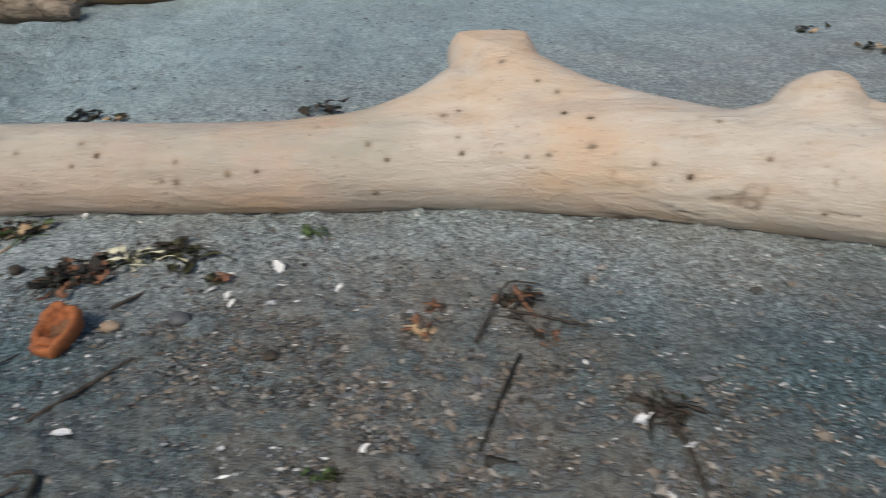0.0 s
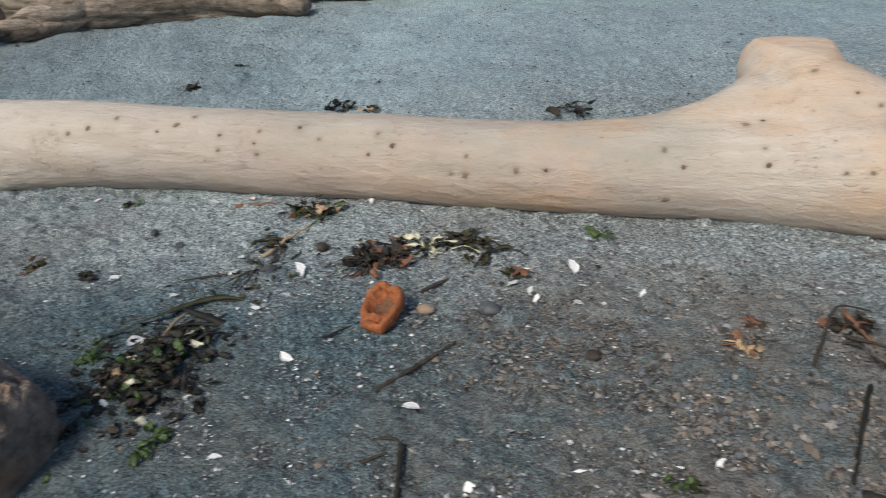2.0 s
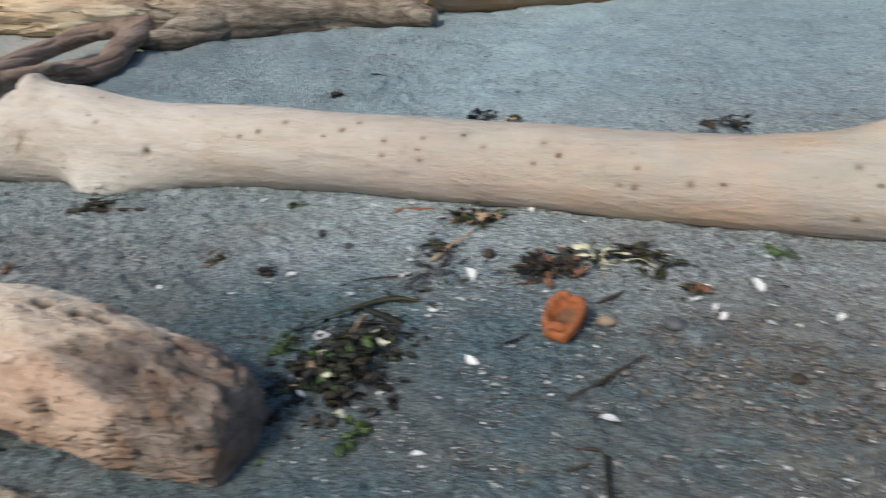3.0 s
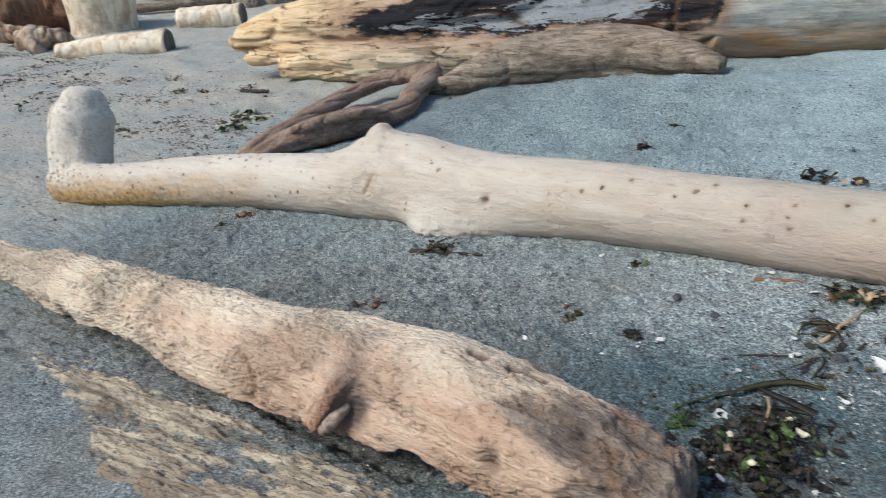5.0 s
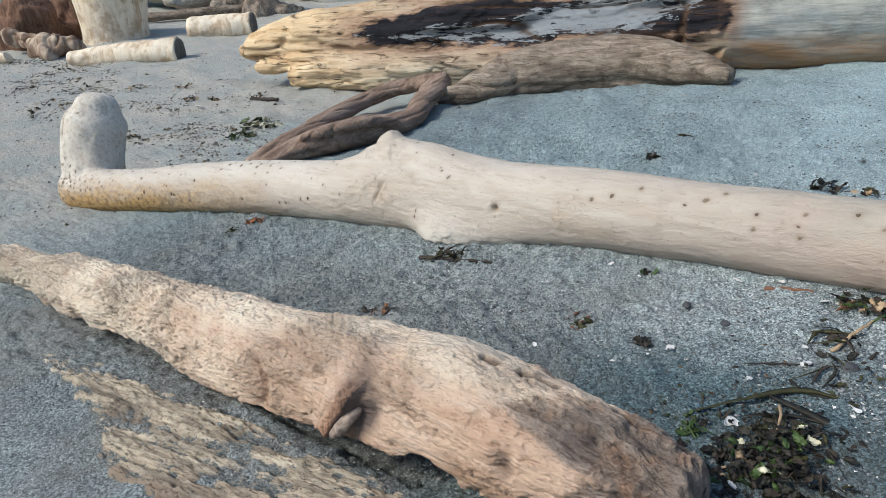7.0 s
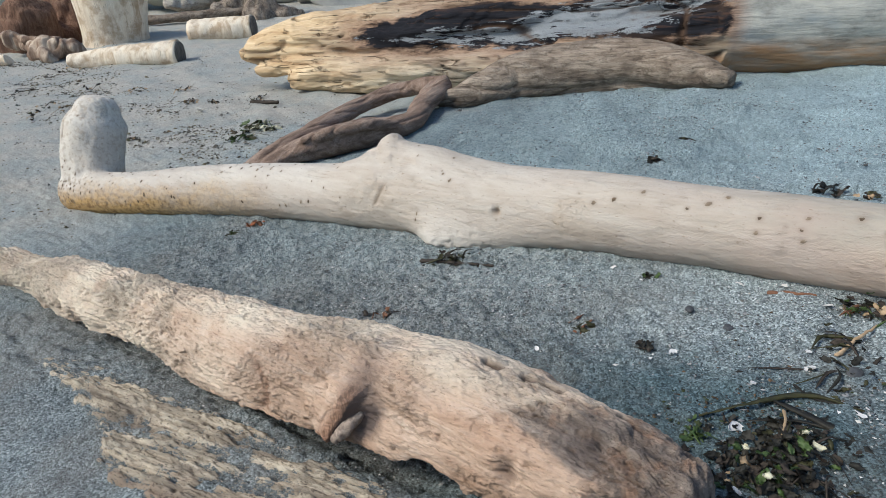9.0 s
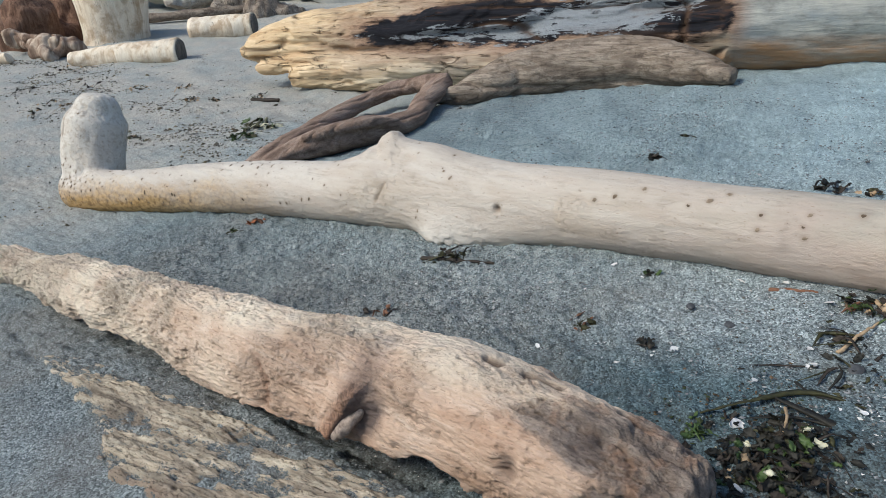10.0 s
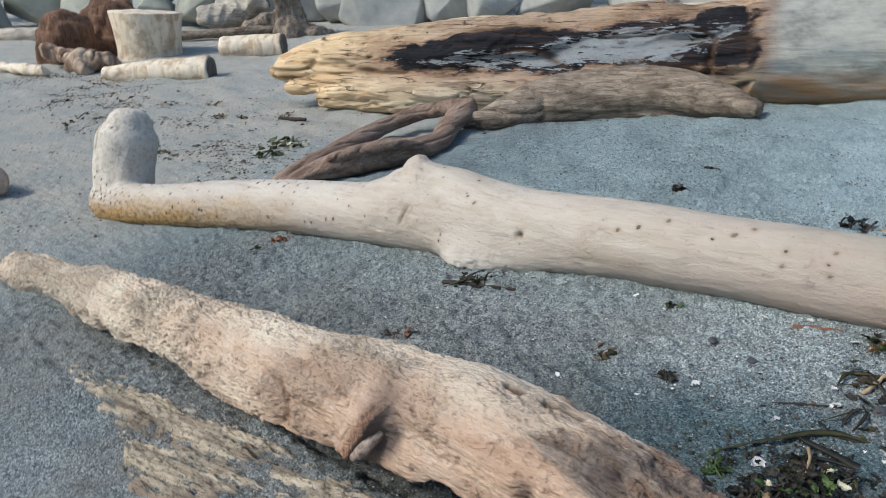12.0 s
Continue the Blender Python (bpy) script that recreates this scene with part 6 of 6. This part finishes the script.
scatter_clump("seaweed_clump", -0.88, 1.36, 0.10, 60, (KELP, TWIG, KELP, RUST), "dark brown tangle of dried kelp on sand", 31, (0.02, 0.05), 9)
scatter_clump("seaweed_clump", -1.13, 1.63, 0.09, 40, (KELP, GREEN, TWIG, TAN), "green and brown weed clump before the log", 32, (0.018, 0.045), 7)
pale_weed = scatter_clump("seaweed_clump", -0.76, 1.45, 0.085, 26, (PALEWEED, PALEWEED, OLIVE, KELP), "bleached yellow-green weed scraps on sand", 33, (0.018, 0.045), 4)
for k, (x, y, n, a) in enumerate([(-0.80, 1.43, 0.05, 0.1), (-0.72, 1.45, 0.06, 0.25), (-0.66, 1.43, 0.04, -0.2)]):
    add_frond(pale_weed, [(x - n * math.cos(a), y - n * math.sin(a), 0.008), (x, y, 0.022), (x + n * math.cos(a), y + n * math.sin(a), 0.010)], 0.016, PALEWEED, 590 + k, 0.4, "bleached cream frond")
scatter_clump("seaweed_clump", -0.65, 1.46, 0.085, 34, (OLIVE, KELP, TWIG), "brown weed scraps on sand", 34, (0.018, 0.045), 8)
scatter_clump("seaweed_clump", -0.33, 1.56, 0.045, 8, (GREEN,), "small green weed tuft on sand", 35)
scatter_clump("seaweed_clump", -1.19, 1.41, 0.08, 14, (KELP, OLIVE, TWIG), "brown weed scraps and twigs on sand", 36, (0.015, 0.035), 5)
scatter_clump("seaweed_clump", -0.52, 1.34, 0.04, 7, (OLIVE, TWIG, RUST), "rusty weed scraps on sand", 37)
scatter_clump("sea_lettuce", -1.39, 0.92, 0.045, 10, (GREEN,), "bright green sea lettuce tuft beside a log", 38)
scatter_clump("sea_lettuce", -1.08, 0.71, 0.05, 12, (GREEN,), "flat bright green sea lettuce on sand", 39, strands=1)
scatter_clump("sea_lettuce", -0.17, 0.75, 0.03, 8, (OLIVE, GREEN), "small olive moss tuft on sand", 40, strands=1)
scatter_clump("seaweed_clump", -2.5, 1.50, 0.11, 16, (OLIVE, KELP, TWIG), "dried olive kelp strands before the log", 41, (0.02, 0.04), 9)
scatter_clump("seaweed_clump", -1.82, 1.25, 0.05, 9, (RUST, OLIVE), "rusty brown dried weed on sand", 42)
scatter_clump("seaweed_clump", -2.48, 1.06, 0.045, 8, (RUST, TWIG), "red-brown weed scraps behind a log", 43)
scatter_clump("seaweed_clump", -3.71, 1.50, 0.06, 8, (RUST, ORANGE), "reddish dried leaf scraps on sand", 44, (0.02, 0.05), 2)
scatter_clump("seaweed_clump", -3.74, 1.38, 0.04, 6, (GREEN, OLIVE), "small green weed scraps on sand", 45)
scatter_clump("seaweed_clump", -1.62, 1.21, 0.035, 8, (KELP, TWIG), "small dark weed tuft on sand", 46)
scatter_clump("seaweed_clump", -1.78, 1.62, 0.03, 7, (GREEN, KELP), "small green weed tuft beside the log", 47)
scatter_clump("seaweed_clump", -2.22, 2.75, 0.06, 9, (KELP, TWIG), "dark dried kelp scrap on sand behind the log", 48, (0.03, 0.06))
scatter_clump("seaweed_clump", -1.45, 2.60, 0.09, 12, (KELP, TWIG), "dark dried kelp strands behind the log", 49, (0.03, 0.06))
scatter_clump("seaweed_clump", -0.45, 2.50, 0.12, 12, (KELP, TWIG), "dark dried kelp strands behind the log", 50, (0.03, 0.06))
scatter_clump("seaweed_clump", -2.27, 3.27, 0.06, 6, (TWIG, OLIVE), "thin ring of dried weed on sand", 51, (0.02, 0.04))
scatter_clump("seaweed_clump", -5.38, 2.85, 0.20, 22, (OLIVE, GREEN, PALEWEED), "yellow-green weed patch on sand", 52, (0.05, 0.10), 6)
scatter_clump("seaweed_clump", -5.28, 2.62, 0.15, 16, (GREEN, OLIVE), "green weed patch on sand", 53, (0.05, 0.09), 5)
scatter_clump("seaweed_clump", 0.16, 1.20, 0.06, 26, (TWIG, KELP, TWIG, RUST), "dark kelp holdfast with tan chips on sand", 54)
scatter_clump("seaweed_clump", 0.20, 1.08, 0.035, 8, (RUST, TWIG), "rusty dried weed bits on sand", 55)
scatter_clump("seaweed_clump", -0.02, 1.20, 0.04, 8, (RUST, TWIG), "rusty chips and dried weed on sand", 56)
scatter_clump("seaweed_clump", -0.04, 1.12, 0.04, 8, (RUST, TAN), "rusty dried weed scraps on sand", 57)
scatter_clump("seaweed_clump", -1.20, 1.61, 0.05, 9, (TAN, RUST, GREEN), "tan and green weed scraps before the log", 58)
scatter_clump("seaweed_clump", -1.15, 1.26, 0.09, 12, (KELP, TWIG, OLIVE), "dark weed scraps on sand", 59, (0.012, 0.03), 4)
for k, (x, y, s) in enumerate([(-7.67, 3.19, 0.19), (-7.22, 3.41, 0.14), (-7.82, 2.42, 0.19), (-7.56, 2.72, 0.15), (-7.70, 2.16, 0.17), (-6.58, 3.28, 0.08), (-6.30, 3.54, 0.10), (-6.79, 3.18, 0.10), (-6.13, 2.23, 0.06), (-8.4, 3.05, 0.2), (-9.5, 3.35, 0.25), (-8.9, 2.6, 0.2), (-1.3, 2.57, 0.05), (1.79, 2.93, 0.09), (1.72, 3.41, 0.08)]):
    scatter_clump("wrack_tuft", x, y, s, 12, (OLIVE, KELP, TWIG, TAN), "dried brown wrack scattered on the tide line", 60 + k, (0.02, 0.055), 3)

# the orange crust
crust = new("orange_crust")
crust.location = (-0.787, 1.137, gz(-0.787, 1.137) + 0.024)
crust.rotation_euler = (radians(24), radians(-6), radians(-14))
tagged(crust, "curled orange bark-like crust with a brown hollow, on sand", "bark")
ang, ring = np.linspace(0, 2 * math.pi, 40, endpoint=False), []
for k, (rr, zz) in enumerate([(0.12, -0.004), (0.36, -0.003), (0.55, 0.003), (0.70, 0.016), (0.86, 0.026), (1.0, 0.020), (1.03, 0.002), (0.88, -0.012)]):
    wob = 1 + 0.13 * fbm(np.stack([np.cos(ang), np.sin(ang), ang * 0 + 3], 1), 1.7, 4, 91) - 0.10 * np.sin(ang)
    q = np.stack([np.cos(ang) * rr * 0.043 * wob, np.sin(ang) * rr * 0.064 * wob, zz + 0.007 * vnoise(np.stack([np.cos(ang) * 3, np.sin(ang) * 3, ang * 0 + rr], 1), seed=92)], 1)
    ring.append(q)
v = np.vstack(ring)
f = [(k * 40 + j, k * 40 + (j + 1) % 40, (k + 1) * 40 + (j + 1) % 40, (k + 1) * 40 + j) for k in range(1, 7) for j in range(40)]
rim = part("rim", mesh_of("rim", v, [tuple(reversed(q)) for q in f]), ORANGE, crust, "bright orange crumbling rim")
f = [(j, (j + 1) % 40, 40 + (j + 1) % 40, 40 + j) for j in range(40)] + [(40 + j, 40 + (j + 1) % 40, 80 + (j + 1) % 40, 80 + j) for j in range(40)] + [tuple(range(39, -1, -1))]
part("hollow", mesh_of("hollow", v[:120] + (0.002, 0.012, 0.003), [tuple(reversed(q)) for q in f]), HOLLOW, crust, "darker brown hollow")
lip = tube([(-0.030, -0.030, 0.010, 0.010), (-0.010, -0.040, 0.013, 0.012), (0.012, -0.036, 0.013, 0.011), (0.030, -0.022, 0.010, 0.008)], 20, 12)
part("fold", mesh_of("fold", lip[0] + 0.006 * np.stack([fbm(lip[0], 70, 2, 93 + k) for k in range(3)], 1), lip[1]), ORANGE, crust, "raised orange fold")


def twig(points, r, material, label, seed, name="twig"):
    rows = [(x, y, gz(x, y) + h, r * k) for (x, y, h), k in zip(points, np.linspace(1.0, 0.55, len(points)))]
    v, f = tube(rows, 8 * len(rows), 8, 0.8)
    v = v + r * 0.35 * np.stack([fbm(v, 70, 2, seed + k) for k in range(3)], 1)
    x, y, _ = points[0]
    thing(name, mesh_of(name, v, f), material, (x, y, gz(x, y)), label, "stick")


twig([(-0.73, 0.90, 0.004), (-0.67, 0.985, 0.008), (-0.61, 1.07, 0.004)], 0.0055, TWIG, "thin dark twig on sand", 701)
twig([(-0.71, 0.765, 0.006), (-0.66, 0.772, 0.014), (-0.64, 0.76, 0.008)], 0.004, TWIG, "thin dark bent twig on sand", 702)
twig([(-0.64, 0.765, 0.008), (-0.628, 0.71, 0.008), (-0.615, 0.64, 0.003)], 0.0065, KELP, "dark stick standing proud of sand", 703)
twig([(-0.72, 0.71, 0.003), (-0.66, 0.745, 0.006)], 0.004, TWIG, "thin dark twig on sand", 704)
twig([(-0.73, 1.24, 0.004), (-0.68, 1.30, 0.006), (-0.63, 1.32, 0.004)], 0.006, TWIG, "dark twig beside orange crust", 705)
twig([(-1.19, 1.36, 0.004), (-1.16, 1.46, 0.015), (-1.13, 1.55, 0.008)], 0.006, TAN, "pale brown twig on sand", 706)
twig([(0.16, 1.05, 0.006), (0.115, 0.93, 0.008), (0.07, 0.80, 0.003)], 0.006, KELP, "dark flattened kelp stem on sand", 707)
twig([(0.14, 1.16, 0.012), (0.21, 1.14, 0.008), (0.30, 1.12, 0.004)], 0.004, TWIG, "thin dark stem on sand", 708)
twig([(0.06, 1.05, 0.004), (0.10, 1.15, 0.012), (0.14, 1.24, 0.028), (0.21, 1.25, 0.018)], 0.004, TWIG, "thin dark arched stem on sand", 709)
twig([(0.155, 1.24, 0.02), (0.175, 1.18, 0.012), (0.19, 1.14, 0.006)], 0.005, RUST, "rusty brown splinter on sand", 710)
twig([(-1.42, 1.64, 0.004), (-1.36, 1.65, 0.006), (-1.30, 1.66, 0.004)], 0.008, RUST, "red-brown bark stick on sand", 711)
twig([(0.02, 0.96, 0.004), (0.065, 0.95, 0.004)], 0.006, RUST, "short rusty stick on sand", 712)
twig([(0.08, 0.775, 0.004), (0.125, 0.765, 0.006)], 0.010, KELP, "short black stick on sand", 713)
twig([(0.33, 0.90, 0.006), (0.37, 0.87, 0.010), (0.395, 0.80, 0.006), (0.40, 0.68, 0.002)], 0.006, TWIG, "dark crooked stick on sand", 714)
twig([(-1.24, 1.05, 0.03), (-1.225, 0.99, 0.05), (-1.22, 0.94, 0.05)], 0.004, TAN, "pale twig lying on a seaweed heap", 715)
scatter_clump("seaweed_clump", 0.38, 0.87, 0.06, 24, (KELP, TWIG, TWIG, OLIVE), "dark twiggy weed debris on sand", 96, (0.012, 0.03), 8)
twig([(-6.2, 3.42, 0.01), (-5.95, 3.5, 0.02)], 0.03, TWIG, "dark stick beside the charred log", 716)
twig([(-2.62, 1.46, 0.004), (-2.5, 1.47, 0.012), (-2.33, 1.52, 0.004)], 0.010, TWIG, "dark flat kelp stem before the log", 717)


# ---------- loose grit ----------
def grit(name, n, area, size, colors, label, seed, dense=None):
    """Crumbs too many to count, joined: little six-sided lumps half in the sand."""
    rs = np.random.RandomState(seed)
    x0, x1, y0, y1 = area
    xy = np.stack([rs.uniform(x0, x1, n * 3), rs.uniform(y0, y1, n * 3)], 1)
    p = np.stack([xy[:, 0], xy[:, 1], 0 * xy[:, 0]], 1)
    keep = rs.uniform(0, 1, len(xy)) < np.clip(0.45 + 0.55 * vnoise(p, (3.5, 3.5, 1), seed) + (0 if dense is None else dense(xy)), 0.04, 1)
    xy = xy[keep][:n]
    n = len(xy)
    base = np.array([(1, 0, 0), (0, 1, 0), (-1, 0, 0), (0, -1, 0), (0, 0, 0.9), (0, 0, -0.7)])
    tri = np.array([(0, 1, 4), (1, 2, 4), (2, 3, 4), (3, 0, 4), (1, 0, 5), (2, 1, 5), (3, 2, 5), (0, 3, 5)])
    s = size * np.exp(rs.normal(0, 0.36, n))
    a = rs.uniform(0, 6.28, n)
    v = base[None] * rs.uniform(0.6, 1.3, (n, 6, 1)) * (s[:, None, None] * np.stack([rs.uniform(0.7, 1.7, n), rs.uniform(0.6, 1.1, n), rs.uniform(0.4, 0.9, n)], 1)[:, None, :])
    c, sn = np.cos(a)[:, None], np.sin(a)[:, None]
    v = np.stack([v[:, :, 0] * c - v[:, :, 1] * sn, v[:, :, 0] * sn + v[:, :, 1] * c, v[:, :, 2]], -1)
    z = sand_height(xy[:, 0], xy[:, 1]) + 0.002
    v = v + np.concatenate([xy, z[:, None]], 1)[:, None, :]
    f = (tri[None] + 6 * np.arange(n)[:, None, None]).reshape(-1, 3)
    m = Mat(name + "_mix")
    geo = m.t.nodes.new("ShaderNodeNewGeometry").outputs["Random Per Island"]
    col = m.ramp(geo, *[(k / len(colors), c) for k, c in enumerate(colors)])
    ramp = [q for q in m.t.nodes if q.bl_idname == "ShaderNodeValToRGB"][0]
    ramp.color_ramp.interpolation = 'CONSTANT'
    me = mesh_of(name, v.reshape(-1, 3), f.tolist(), False)
    thing(name, me, m.done(col, 0.9), (0, 0, 0), label, "grit", kind="stuff")


browns = [tuple(0.72 * (0.7 * v + 0.3 * sum(c) / 3) for v in c) for c in [(0.05, 0.045, 0.04), (0.11, 0.08, 0.055), (0.17, 0.125, 0.085), (0.10, 0.105, 0.11), (0.26, 0.195, 0.135), (0.15, 0.155, 0.16), (0.34, 0.27, 0.20), (0.07, 0.065, 0.06), (0.22, 0.215, 0.20)]]
greys = [(0.06, 0.065, 0.07), (0.13, 0.14, 0.15), (0.2, 0.205, 0.21), (0.09, 0.085, 0.08), (0.28, 0.28, 0.275), (0.16, 0.15, 0.135), (0.42, 0.41, 0.39)]
grit("wood_crumbs", 32000, (-0.9, 0.9, 0.45, 1.60), 0.0029, browns, "loose brown crumbs of wood and gravel on sand", 801, lambda q: 0.75 - 1.45 * np.hypot((q[:, 0] + 0.08 + 0.4 * (q[:, 1] - 0.95)) / 0.75, (q[:, 1] - 0.95) / 0.62))
grit("sand_clods", 3600, (-0.85, 0.9, 0.42, 1.55), 0.0060, [(0.075, 0.070, 0.062), (0.15, 0.125, 0.10), (0.11, 0.112, 0.112), (0.20, 0.165, 0.13), (0.26, 0.235, 0.205), (0.13, 0.135, 0.138)], "small brown-grey clods of sand and gravel", 807, lambda q: 0.5 - 1.2 * np.hypot((q[:, 0] + 0.02 + 0.4 * (q[:, 1] - 0.95)) / 0.8, (q[:, 1] - 0.9) / 0.62))
grit("sand_gravel", 26000, (-3.2, 1.0, 0.3, 1.72), 0.0026, greys, "coarse grey gravel grains on sand", 802)
grit("sand_gravel", 9000, (-4.5, 0.5, 2.1, 4.6), 0.0042, greys, "coarse grey gravel grains behind the log", 803)
grit("tide_wrack", 15000, (-11.0, -4.6, 0.2, 4.7), 0.0075, [(0.07, 0.058, 0.04), (0.13, 0.10, 0.065), (0.12, 0.122, 0.115), (0.17, 0.145, 0.09), (0.22, 0.2, 0.17), (0.09, 0.08, 0.065)], "scattered dried wrack crumbs along the tide line", 804, lambda q: 0.05 - 0.9 * np.minimum(np.abs(q[:, 1] - 2.8 + 0.18 * (q[:, 0] + 8)), 1.0))
grit("wrack_crumbs", 2200, (-1.5, -0.25, 0.85, 1.68), 0.0034, [(0.02, 0.016, 0.012), (0.05, 0.036, 0.022), (0.09, 0.062, 0.03), (0.03, 0.026, 0.022), (0.13, 0.085, 0.05), (0.04, 0.05, 0.02)], "dark crumbs of dried kelp along the wrack line", 806, lambda q: 0.10 - 4.5 * np.abs(q[:, 1] - 1.42 + 0.55 * np.maximum(-0.9 - q[:, 0], 0) * 1.6))
grit("shell_grit", 3200, (-3.0, 0.9, 0.4, 1.72), 0.0024, [(0.62, 0.60, 0.56), (0.74, 0.72, 0.68), (0.5, 0.47, 0.42), (0.80, 0.79, 0.76)], "fine white shell grit strewn over the sand", 805, lambda q: -0.15 + 0 * q[:, 0])
